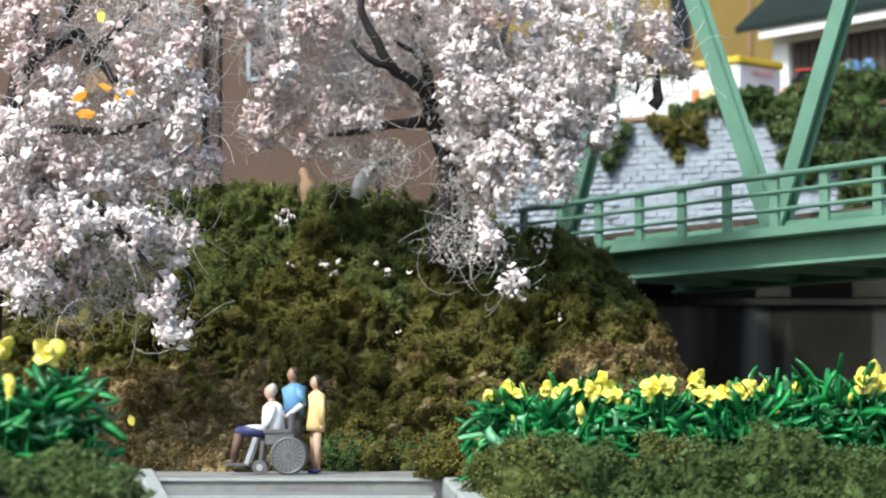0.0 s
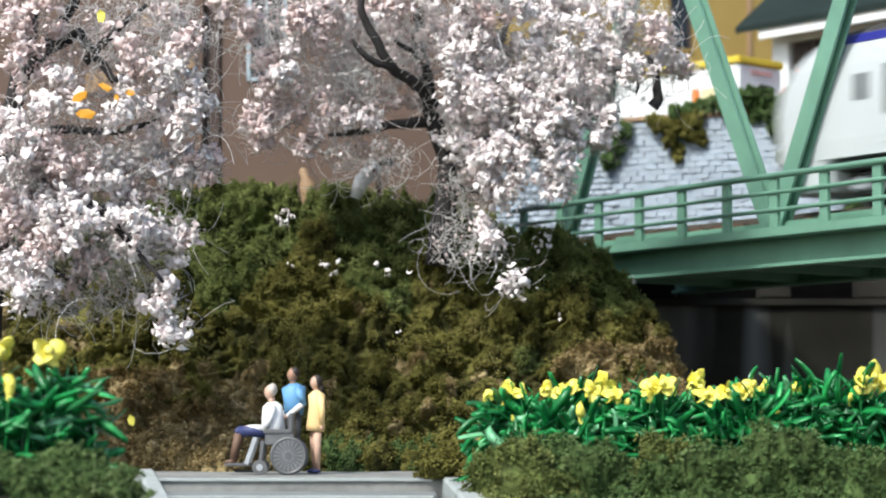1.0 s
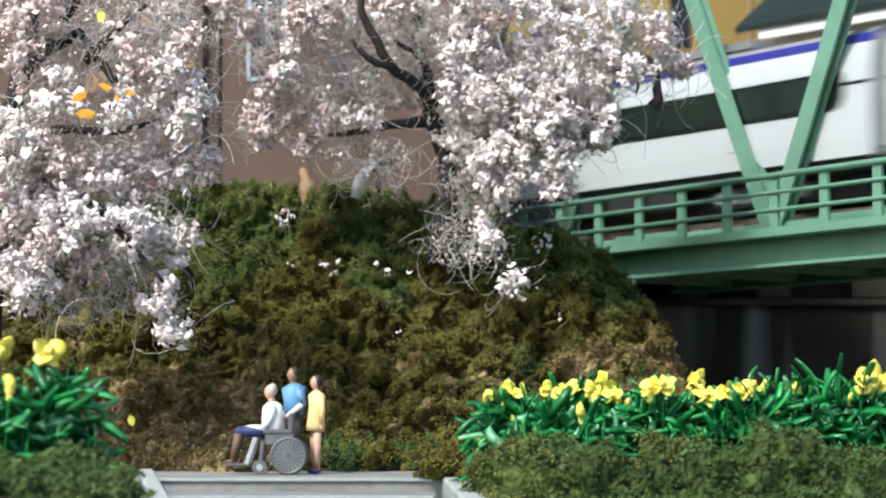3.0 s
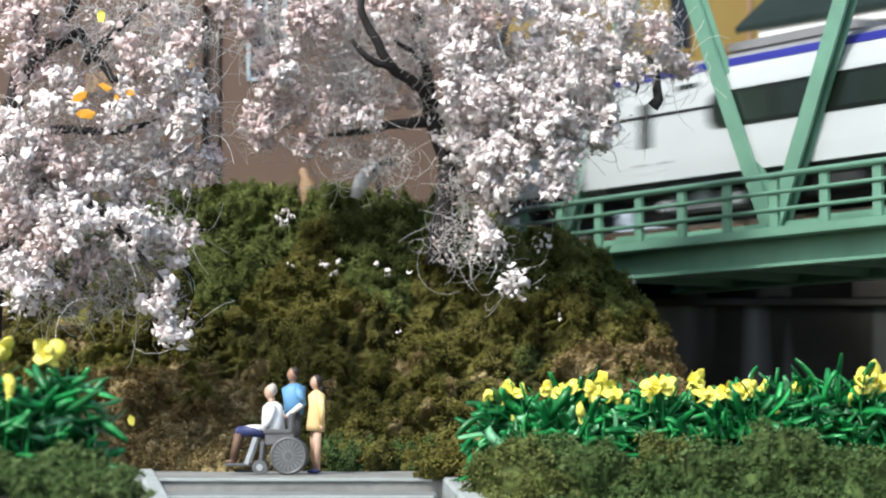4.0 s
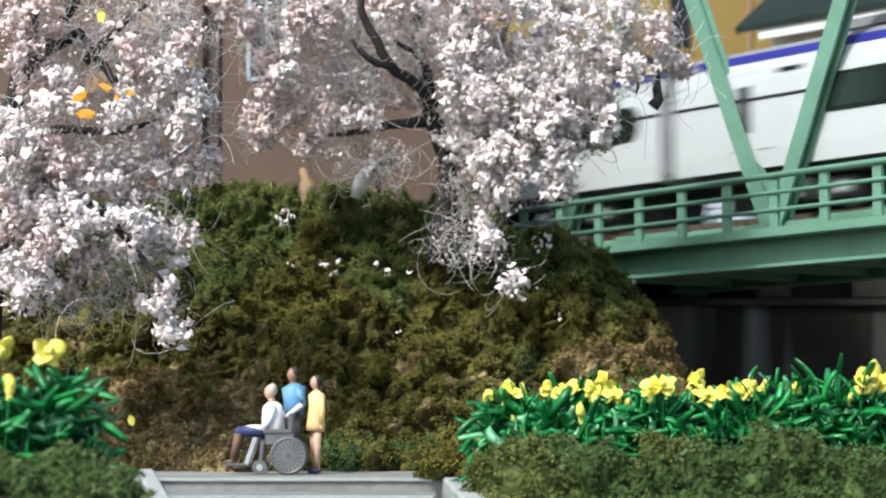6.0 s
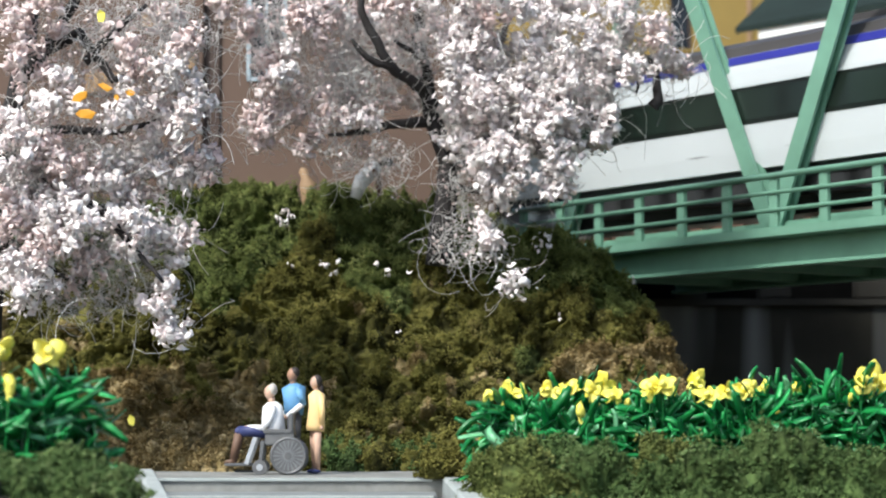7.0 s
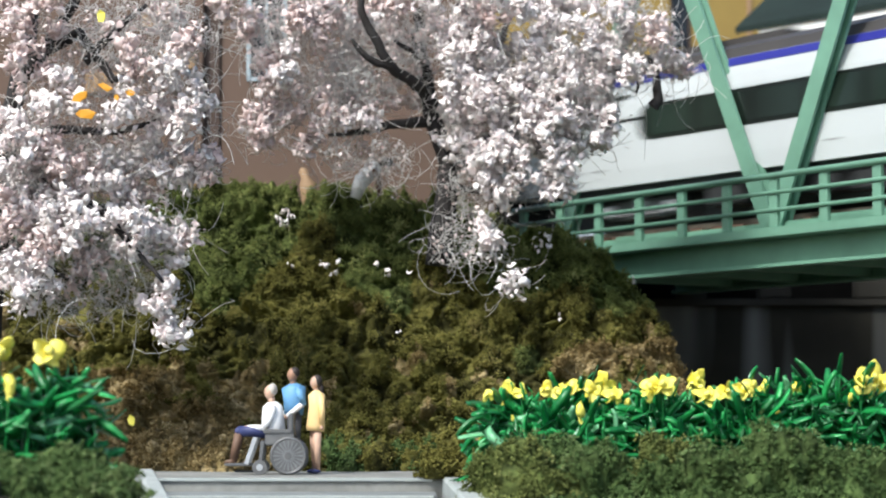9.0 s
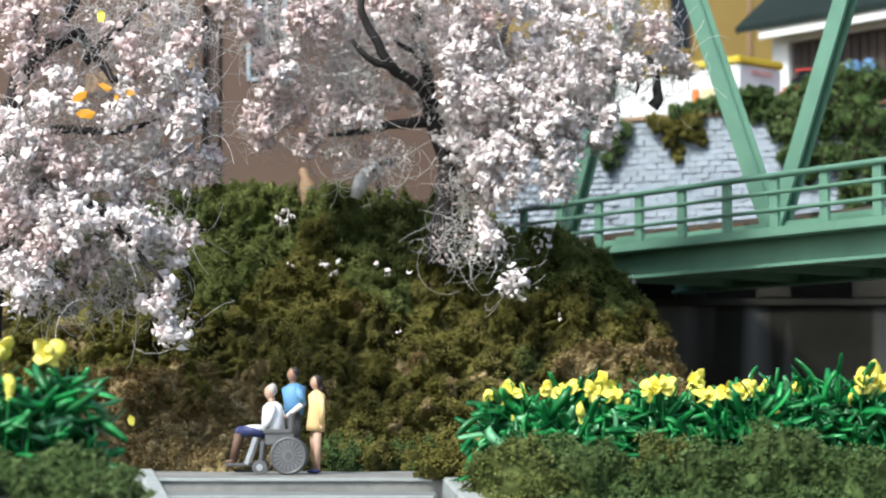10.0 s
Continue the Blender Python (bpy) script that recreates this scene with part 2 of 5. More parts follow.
def part(name, bm, material, parent=None, label="", m=None, smooth=False, bevel=0.0):
    """Links a bmesh in millimetres as one mesh object."""
    if bevel:
        bmesh.ops.bevel(bm, geom=bm.edges[:], offset=bevel, segments=1, affect='EDGES', clamp_overlap=True)
    bmesh.ops.recalc_face_normals(bm, faces=bm.faces[:])
    bmesh.ops.scale(bm, vec=(MM, MM, MM), verts=bm.verts)
    me = bpy.data.meshes.new(name)
    if smooth:
        for f in bm.faces:
            f.smooth = True
    bm.to_mesh(me)
    bm.free()
    for mt in (material if isinstance(material, (list, tuple)) else [material]):
        me.materials.append(mt)
    return put(name, me, parent, m, label)


def soup(name, verts, faces, material, parent=None, label="", smooth=False, slots=None):
    """A mesh of triangles or quads from numpy arrays, in millimetres."""
    verts = np.asarray(verts, dtype=np.float32).reshape(-1, 3) * MM
    faces = np.asarray(faces, dtype=np.int32)
    k = faces.shape[1]
    me = bpy.data.meshes.new(name)
    me.vertices.add(len(verts))
    me.vertices.foreach_set("co", verts.ravel())
    me.loops.add(faces.size)
    me.loops.foreach_set("vertex_index", faces.ravel())
    me.polygons.add(len(faces))
    me.polygons.foreach_set("loop_start", np.arange(0, faces.size, k, dtype=np.int32))
    if smooth:
        me.polygons.foreach_set("use_smooth", np.ones(len(faces), dtype=bool))
    me.update(calc_edges=True)
    me.validate()
    for mt in (material if isinstance(material, (list, tuple)) else [material]):
        me.materials.append(mt)
    if slots is not None:
        me.polygons.foreach_set("material_index", np.asarray(slots, dtype=np.int32))
    return put(name, me, parent, None, label)


def box(bm, x0, x1, y0, y1, z0, z1, mi=0):
    vs = [bm.verts.new((x, y, z)) for z in (z0, z1) for x, y in ((x0, y0), (x1, y0), (x1, y1), (x0, y1))]
    for q in ((3, 2, 1, 0), (4, 5, 6, 7), (0, 1, 5, 4), (1, 2, 6, 5), (2, 3, 7, 6), (3, 0, 4, 7)):
        f = bm.faces.new([vs[i] for i in q])
        f.material_index = mi
    return bm


def boxed(*a):
    return box(bmesh.new(), *a)


def beam(bm, a, b, w, h, side=(0, 1, 0)):
    """A bar from a to b, w wide along side and h deep across it."""
    a, b = Vector(a), Vector(b)
    d = (b - a).normalized()
    s = Vector(side)
    s = (s - s.dot(d) * d).normalized()
    t = d.cross(s)
    vs = []
    for c in (a, b):
        for i, j in ((-1, -1), (1, -1), (1, 1), (-1, 1)):
            vs.append(bm.verts.new(c + s * (i * w / 2) + t * (j * h / 2)))
    for q in ((3, 2, 1, 0), (4, 5, 6, 7), (0, 1, 5, 4), (1, 2, 6, 5), (2, 3, 7, 6), (3, 0, 4, 7)):
        bm.faces.new([vs[i] for i in q])
    return bm


def tube(bm, pts, radii, sides=8, mi=0, cap=True):
    """A round bar through pts, tapering by radii."""
    rings = []
    for i, p in enumerate(pts):
        p = Vector(p)
        d = Vector(pts[min(i + 1, len(pts) - 1)]) - Vector(pts[max(i - 1, 0)])
        d.normalize()
        s = d.orthogonal().normalized() if not rings else (last - last.dot(d) * d).normalized()
        last = s
        t = d.cross(s)
        r = radii[i] if isinstance(radii, (list, tuple)) else radii
        rings.append([bm.verts.new(p + (s * math.cos(k * 2 * math.pi / sides) + t * math.sin(k * 2 * math.pi / sides)) * r) for k in range(sides)])
    for a, b in zip(rings, rings[1:]):
        for k in range(sides):
            f = bm.faces.new((a[k], a[(k + 1) % sides], b[(k + 1) % sides], b[k]))
            f.material_index = mi
    if cap:
        for r in (rings[0][::-1], rings[-1]):
            f = bm.faces.new(r)
            f.material_index = mi
    return bm


def ball(bm, c, r, mi=0, sub=2, tilt=None):
    """An ellipsoid."""
    m = Matrix.Translation(c) @ (tilt or Matrix.Identity(4)) @ Matrix.Diagonal((r[0], r[1], r[2], 1))
    res = bmesh.ops.create_icosphere(bm, subdivisions=sub, radius=1, matrix=m)
    for f in {f for v in res["verts"] for f in v.link_faces}:
        f.material_index = mi
    return bm


def bevelled(x0, x1, y0, y1, z0, z1, r):
    bm = boxed(x0, x1, y0, y1, z0, z1)
    bmesh.ops.bevel(bm, geom=bm.edges[:], offset=r, segments=2, affect='EDGES', clamp_overlap=True)
    return bm


RNG = np.random.default_rng(7)


def turns(n):
    """n random rotation matrices."""
    q = RNG.normal(size=(n, 4))
    q /= np.linalg.norm(q, axis=1)[:, None]
    w, x, y, z = q.T
    return np.stack([np.stack([1 - 2 * (y * y + z * z), 2 * (x * y - w * z), 2 * (x * z + w * y)], 1),
                     np.stack([2 * (x * y + w * z), 1 - 2 * (x * x + z * z), 2 * (y * z - w * x)], 1),
                     np.stack([2 * (x * z - w * y), 2 * (y * z + w * x), 1 - 2 * (x * x + y * y)], 1)], 1)


TETRA_V = np.array([[1, 1, 1], [1, -1, -1], [-1, 1, -1], [-1, -1, 1]], float) * 0.85
TETRA_F = np.array([[0, 1, 2], [0, 2, 3], [0, 3, 1], [1, 3, 2]])


def grains(pos, size, rough=0.5):
    """Fine foam grains at pos."""
    n = len(pos)
    v = TETRA_V[None] * (1 + RNG.uniform(-rough, rough, (n, 4, 1)))
    v = np.einsum('nij,nkj->nki', turns(n), v) * np.asarray(size).reshape(-1, 1, 1) + pos[:, None, :]
    f = TETRA_F[None] + (np.arange(n) * 4)[:, None, None]
    return v.reshape(-1, 3), f.reshape(-1, 3)


def flakes(pos, size):
    """Crumpled petals: a bent, uneven six-sided scrap with a thickness."""
    n = len(pos)
    a = np.arange(6) * math.pi / 3
    ring = np.stack([np.cos(a), np.sin(a), np.zeros(6)], 1)
    r = RNG.uniform(0.35, 1.5, (n, 6, 1))
    top = ring[None] * r
    top[:, :, 2] = RNG.uniform(-0.65, 0.65, (n, 6)) + 0.1
    low = top * 0.8
    low[:, :, 2] = top[:, :, 2] - RNG.uniform(0.08, 0.2, (n, 1))
    mid_t = np.zeros((n, 1, 3)); mid_t[:, :, 2] = RNG.uniform(-0.1, 0.35, (n, 1))
    mid_l = np.zeros((n, 1, 3)); mid_l[:, :, 2] = mid_t[:, :, 2] - RNG.uniform(0.1, 0.25, (n, 1))
    v = np.concatenate([top, low, mid_t, mid_l], 1)
    v = np.einsum('nij,nkj->nki', turns(n), v) * np.asarray(size).reshape(-1, 1, 1) + pos[:, None, :]
    f = []
    for k in range(6):
        j = (k + 1) % 6
        f += [[k, j, 12], [j, k, 6 + j], [k, 6 + k, 6 + j], [6 + j, 6 + k, 13]]
    f = np.array(f)[None] + (np.arange(n) * 14)[:, None, None]
    return v.reshape(-1, 3), f.reshape(-1, 3)


def strands(start, length, radius, steps=9, curl=0.5, bias=(0, 0, 0)):
    """Loose curling fibres: three-sided threads."""
    n = len(start)
    d = RNG.normal(size=(n, 3))
    d /= np.linalg.norm(d, axis=1)[:, None]
    spin = RNG.normal(size=(n, 3)) * curl
    p = start.copy()
    rings = []
    step = np.asarray(length).reshape(-1, 1) / steps
    for i in range(steps + 1):
        s = np.cross(d, np.array([0.31, 0.52, 0.79]))
        s /= np.linalg.norm(s, axis=1)[:, None] + 1e-9
        t = np.cross(d, s)
        rings.append(np.stack([p + (s * math.cos(k * 2.094) + t * math.sin(k * 2.094)) * radius for k in range(3)], 1))
        spin += RNG.normal(size=(n, 3)) * curl * 0.35
        d = d + np.cross(spin, d) * 0.6 + np.array(bias)
        d /= np.linalg.norm(d, axis=1)[:, None]
        p = p + d * step
    v = np.stack(rings, 1).reshape(n, -1, 3)
    f = []
    for i in range(steps):
        for k in range(3):
            a, b = i * 3 + k, i * 3 + (k + 1) % 3
            f.append([a, b, b + 3]); f.append([a, b + 3, a + 3])
    f = np.array(f)[None] + (np.arange(n) * (steps + 1) * 3)[:, None, None]
    return v.reshape(-1, 3), f.reshape(-1, 3)


def in_ball(n):
    p = RNG.normal(size=(n, 3))
    return p / np.linalg.norm(p, axis=1)[:, None] * RNG.uniform(0, 1, (n, 1)) ** (1 / 3)


def on_lumps(centres, radii, each, reach=0.18):
    """Points spread over the skins of lumps."""
    n = len(centres)
    d = RNG.normal(size=(n, each, 3))
    d /= np.linalg.norm(d, axis=2)[:, :, None]
    r = np.asarray(radii).reshape(n, 1, 1) * (1 + RNG.uniform(-reach * 1.6, reach, (n, each, 1)))
    return (np.asarray(centres)[:, None, :] + d * r).reshape(-1, 3)


ICO = bmesh.new()
bmesh.ops.create_icosphere(ICO, subdivisions=2, radius=1)
ICO.verts.index_update()
ICO_V = np.array([v.co[:] for v in ICO.verts])
ICO_F = np.array([[v.index for v in f.verts] for f in ICO.faces])
ICO.free()


def spheres(c, r, rough=0.14):
    n, k = len(c), len(ICO_V)
    v = ICO_V[None] * (1 + RNG.uniform(-rough, rough, (n, k, 1))) * np.asarray(r).reshape(-1, 1, 1) + np.asarray(c)[:, None, :]
    f = ICO_F[None] + (np.arange(n) * k)[:, None, None]
    return v.reshape(-1, 3), f.reshape(-1, 3)


def clumpy(p, amount=1.0):
    """How far foam billows out at p: round clumps with creases between them."""
    n = noise.noise
    return amount * (5.2 * abs(n(p * 0.15)) ** 0.65 + 3.4 * abs(n(p * 0.38 + Vector((5, 1, 2)))) ** 0.7 + 1.9 * abs(n(p * 1.0)) + 0.8 * abs(n(p * 2.2 + Vector((1, 7, 3)))))


def foam(c, r, tufts, each, size, front=None):
    """Fluffy foam: rough lumps, tufts on the lumps, grains on the tufts."""
    c, r = np.asarray(c, float), np.asarray(r, float)
    cv, cf = spheres(c, r * 0.7)
    sub = on_lumps(c, r * 0.9, tufts, 0.22)
    big = np.repeat(r, tufts)
    if front is not None:
        keep = (sub - np.repeat(c, tufts, 0)) @ np.asarray(front) > -0.35 * big
        sub, big = sub[keep], big[keep]
    p = on_lumps(sub, big * RNG.uniform(0.16, 0.36, len(big)), each, 0.4)
    gv, gf = grains(p, RNG.uniform(*size, len(p)))
    return np.concatenate([cv, gv]), np.concatenate([cf, gf + len(cv)])


def bush(name, x, y, z, rx, ry, rz, lumps, material, label, group="", grain=0.2, each=90, lump=1.0, category="bush", flat=False):
    """A bush of foam: a dark core, lumps over it, and grains over the lumps."""
    e = lead(name, x, y, z, label=label, category=category, group=group)
    core = bmesh.new()
    bmesh.ops.create_icosphere(core, subdivisions=5, radius=1)
    shift = Vector((x, y, z))
    pts = []
    for v in core.verts:
        d = v.co.copy()
        q = Vector((d.x * (rx + 0.3), d.y * (ry + 0.3), max(d.z, -0.05) * (rz - 0.7)))
        v.co = q + d * (clumpy(q + shift, 0.95) - 3.6 + RNG.uniform(-0.16, 0.16))
        v.co.z = max(v.co.z, 0.0)
        pts.append((*v.co, *d))
    part("clump", core, M_CLUMP_GREEN if material is M_FOAM_DARK else M_CLUMP_TOP if material is M_FOAM_TOP else M_CLUMP_DRY if material is M_FOAM_BROWN else M_CLUMP_OLIVE, e, smooth=False)
    pts = np.array([p for p in pts if p[2] > 0.3 and p[4] < 0.5])
    # small tufts standing out of the skin, each a handful of grains
    pick = RNG.integers(0, len(pts), lumps * 6)
    tip = pts[pick, :3] + pts[pick, 3:] * RNG.uniform(0, 1, (len(pick), 1)) ** 1.5 * 0.7
    p = np.repeat(tip, 10, 0) + RNG.normal(size=(len(pick) * 10, 3)) * 0.2
    v, f = grains(p, (0.35 + 0.9 * RNG.random(len(p)) ** 2) * grain)
    v[:, 2] = np.maximum(v[:, 2], 0.02)
    tagged(soup("foliage", v, f, material, e), kind="stuff")
    return e


# ---- ground, path, hill ----
def smooth01(t):
    t = min(1.0, max(0.0, t))
    return t * t * (3 - 2 * t)


def ground():
    bm = boxed(-60000, 60000, -60000, 60000, -40, -5)
    tagged(part("ground", bm, M_BOARD), "brown earth-coloured board of the layout", "ground", kind="structure")


def garden_steps():
    """Slab, two broad steps toward the camera and a pale kerb on either side."""
    e = lead("garden_path", 0, 0, 0, label="grey concrete path with broad steps between pale kerbs", category="path", kind="structure")
    part("slab", bevelled(-48, 2.5, 215, 256, -5, 0, 0.15), M_PLATFORM, e)
    part("nosing", bevelled(-33, -1.0, 214.7, 215.6, -0.25, 0.1, 0.08), M_CONC_LIGHT, e, "pale worn edge strip")
    for i, (y0, y1) in enumerate(((202.0, 214.9), (190.0, 201.9), (170.0, 189.9))):
        top = -1.25 * (i + 1)
        part("tread", bevelled(-31, -0.6, y0, y1, -5, top, 0.12), M_CONC, e)
        part("nosing", bevelled(-30.5, -0.8, y0 - 0.15, y0 + 1.2, top - 0.3, top + 0.07, 0.1), M_CONC_LIGHT, e, "pale worn edge strip")
    for x0, x1, w in ((-32.9, -21.4, 1.7), (-0.9, 4.8, 4.6)):
        bm = bmesh.new()
        vs = []
        for (x, y) in ((x0, 231.0), (x0 + w, 231.0), (x1 + w * 0.55, 166.0), (x1 - w * 0.5, 166.0)):
            vs.append((x, y))
        low = [bm.verts.new((x, y, -5)) for x, y in vs]
        top = [bm.verts.new((x, y, 0.6 if y > 200 else -0.9)) for x, y in vs]
        bm.faces.new(low[::-1]), bm.faces.new(top)
        for k in range(4):
            bm.faces.new((low[k], low[(k + 1) % 4], top[(k + 1) % 4], top[k]))
        part("kerb", bm, M_CONC_LIGHT, e, "pale grey concrete kerb", bevel=0.25)
    return e


CREST_X = [-75, -50, -37, -14, -5, 9, 16.6, 20.5, 24.5, 26.6, 29, 31, 33, 36]
CREST_Z = [31, 34, 37.3, 37.3, 35.8, 32.6, 31.8, 29.4, 25.5, 21.0, 18.0, 12.0, 6.0, -5.0]


def hill_z(x, y):
    top = float(np.interp(x, CREST_X, CREST_Z))
    cy = 287.0 - 6.0 * smooth01((x - 8) / 18)
    t = (y - 247.0) / (cy - 247.0)
    if t <= 1:
        z = top * (0.45 * smooth01(t) + 0.55 * max(0.0, t) ** 0.8)
    else:
        z = top - (y - cy) * (0.05 + 1.6 * smooth01((x - 6) / 8))
    z += 1.1 * noise.noise(Vector((x * 0.16, y * 0.16, 3.1))) * smooth01(t * 3) + 0.6 * noise.noise(Vector((x * 0.4, y * 0.4, 9.0))) * smooth01(t * 3)
    return max(z, -5.0) if t > 0 else max(-0.4, -5.0)


def billow(p):
    """Deep round foam clumps on the bank, with crevices between them."""
    n = noise.noise
    q = p + Vector(noise.noise_vector(p * 0.22)) * 1.6
    return 4.6 * abs(n(q * 0.15)) ** 0.6 + 5.2 * abs(n(q * 0.31 + Vector((5, 1, 2)))) ** 0.65 + 3.0 * abs(n(q * 0.75)) ** 0.8 + 1.3 * abs(n(q * 1.7 + Vector((1, 7, 3)))) - 6.6


def hill():
    nx, ny = 400, 300
    xs = np.linspace(-75, 35.5, nx)
    # rows evenly spaced along the slope, so that the steep face is as fine as the top
    fine = np.linspace(246, 302, 1200)
    rise = np.array([hill_z(-14.0, y) for y in fine])
    run = np.concatenate([[0], np.cumsum(np.hypot(np.diff(fine), np.diff(rise)))])
    ys = np.interp(np.linspace(0, run[-1], ny), run, fine)
    v, kinds, puff = [], [], []
    for y in ys:
        for x in xs:
            z = hill_z(x, y)
            p = Vector((x, y, z))
            k = billow(p)
            ease = smooth01((y - 247) / 4)
            # past x = 4 the brighter green spreads, in place of light on that flank
            h = z / 36 + 0.15 * smooth01((x - 4) / 6) + noise.noise(Vector((x * 0.09, y * 0.09, 5.0))) * 0.35
            bare = noise.noise(Vector((x * 0.15 + 7, z * 0.15, 1.0))) + (0.36 if (x > 13 and 5 < z < 15) else 0) + (0.75 if z < 8 and x < -24 else 0) + (0.18 if z < 16 else 0)
            bare += 0.35 * noise.noise(Vector((x * 0.5, z * 0.5, 4.0)))
            kinds.append(2 if (h < 0.6 and bare > 0.42) else (0 if h > 0.68 else 1))
            puff.append(k)
            up = 0.22 + 0.5 * smooth01((y - 274) / 12)
            v.append((x + 0.5 * noise.noise(p * 0.7), y - 0.92 * k * ease, z + up * k * ease))
    v, kinds, puff = np.array(v), np.array(kinds), np.array(puff)
    f = np.array([[j * nx + i, j * nx + i + 1, (j + 1) * nx + i + 1, (j + 1) * nx + i] for j in range(ny - 1) for i in range(nx - 1)])
    tagged(soup("hillside", v, f, [M_CLUMP_TOP, M_CLUMP_OLIVE, M_CLUMP_DRY], smooth=True, slots=kinds[f[:, 0]]), "steep bank of clumped olive, green and dry tan foam", "hill", kind="structure")
    shown = np.where((v[:, 2] > 0.3) & (v[:, 0] > -66) & (v[:, 1] < 293))[0]
    low, high = np.percentile(puff, 22), np.percentile(puff, 85)
    for kind, mt, label in ((0, M_FOAM_TOP, "green foam shrubs on the top of the bank"), (1, M_FOAM, "olive green foam shrubs on the bank"), (2, M_FOAM_BROWN, "dry tan foam and stones on the bank")):
        own = shown[(kinds[shown] == kind) & (puff[shown] > low)]
        weight = np.clip((puff[own] - low) / (high - low), 0.06, 1.0) ** 1.8
        pick = np.repeat(RNG.choice(own, int(len(own) * 0.24), p=weight / weight.sum()), 9)
        lift = np.repeat(RNG.uniform(-0.2, 0.75, (len(pick) // 9, 1)), 9, 0)
        p = v[pick] + RNG.normal(size=(len(pick), 3)) * 0.27 + np.array([0, -0.6, 0.6]) * lift
        gv, gf = grains(p, RNG.uniform(0.05, 0.15, len(p)))
        tagged(soup("shrub_cover", gv, gf, mt), label, "shrubs", kind="stuff")


ground()
garden_steps()
hill()


# ---- bridge and track ----
BX, BY, BZ = 56.8, 281.3, 30.3      # track centre on the bridge, deck top


def bridge():
    """Local x runs along the deck away from the camera, y toward the walkway."""
    e = lead("truss_bridge", BX, BY, BZ, 90 + BRIDGE, "pale green steel truss railway bridge with railed walkway", "bridge")
    u0, u1 = -150, 58
    part("walkway", bevelled(u0, u1, 9.0, 17.8, -1.25, 0, 0.12), M_GREEN, e)
    part("walkway", bevelled(u0, u1, -17.8, -9.0, -1.25, 0, 0.12), M_GREEN, e)
    for y in (14.3, -14.3):
        bm = boxed(u0, u1, y - 0.4, y + 0.4, -4.6, -1.3)
        box(bm, u0, u1, y - 1.0, y + 1.2, -4.9, -4.45)
        part("girder", bm, M_GREEN, e, bevel=0.06)
    for y in (9.8, -9.8):
        part("bottom_chord", bevelled(u0, u1, y - 1.1, y + 1.1, -2.4, 1.5, 0.15), M_GREEN, e)
    stub = bevelled(-7.0, 7.0, 12.4, 13.1, 0.05, 1.7, 0.1)
    first = part("gusset_plate", stub, M_GREEN, e, m=Matrix.Translation((-9.5 * MM, -1.2 * MM, 0)))
    for k in (33.0, -44.0):
        put("gusset_plate", first.data, e, Matrix.Translation((k * MM, -1.2 * MM, 0)))
    # railing: posts and three rails on the walkway's edge
    post = boxed(-0.75, 0.75, -0.35, 0.35, 0.0, 6.6)
    p0 = part("post", post, M_GREEN, e, bevel=0.1, m=Matrix.Translation((0, 17.0 * MM, 0)))
    for k in range(-14, 7):
        if k:
            put("post", p0.data, e, Matrix.Translation((k * 9.3 * MM, 17.0 * MM, 0)))
    for z, r in ((6.65, 0.42), (4.45, 0.28), (2.2, 0.28)):
        part("rail", tube(bmesh.new(), [(u0, 17.35, z), (u1, 17.35, z)], r, 8), M_GREEN, e, smooth=True)
    # Warren trusses on both sides
    panel, base, height = 48.0, 7.0, 51.0
    y = 10.6
    for k in range(-4, 2):
        b = base + k * panel
        for g in (-1, 1):
            if b + g * panel / 2 > 56:
                continue
            lo, hi = Vector((b + g * 0.3, y, 0.4)), Vector((b + g * panel / 2, y, height))
            d = (hi - lo).normalized()
            t = d.cross(Vector((0, 1, 0)))
            bm = bmesh.new()
            prof = [(-1.3, -0.9), (1.3, -0.9), (1.3, -0.5), (0.3, -0.35), (0.3, 0.35), (1.3, 0.5), (1.3, 0.9), (-1.3, 0.9), (-1.3, 0.5), (-0.3, 0.35), (-0.3, -0.35), (-1.3, -0.5)]
            ends = [[bm.verts.new(c + t * p + Vector((0, 1, 0)) * q) for p, q in prof] for c in (lo, hi)]
            for i in range(12):
                bm.faces.new((ends[0][i], ends[0][(i + 1) % 12], ends[1][(i + 1) % 12], ends[1][i]))
            bm.faces.new(ends[0][::-1]), bm.faces.new(ends[1])
            part("diagonal", bm, M_GREEN, e)
    part("top_chord", bevelled(-160, 34, y - 1.3, y + 1.3, height - 1.4, height + 1.8, 0.2), M_GREEN, e)
    floor_beam = bevelled(-0.9, 0.9, -13.8, 13.8, -4.4, -1.4, 0.1)
    f0 = part("cross_beam", floor_beam, M_GREEN, e, "shaded green cross beam")
    for k in range(-10, 4):
        if k:
            put("cross_beam", f0.data, e, Matrix.Translation((k * 15.0 * MM, 0, 0)))
    part("deck_plate", boxed(u0, u1, -8.6, 8.6, -1.6, 0.3), M_GREEN_SHADE, e, "deck plate darkened for shade")
    return e


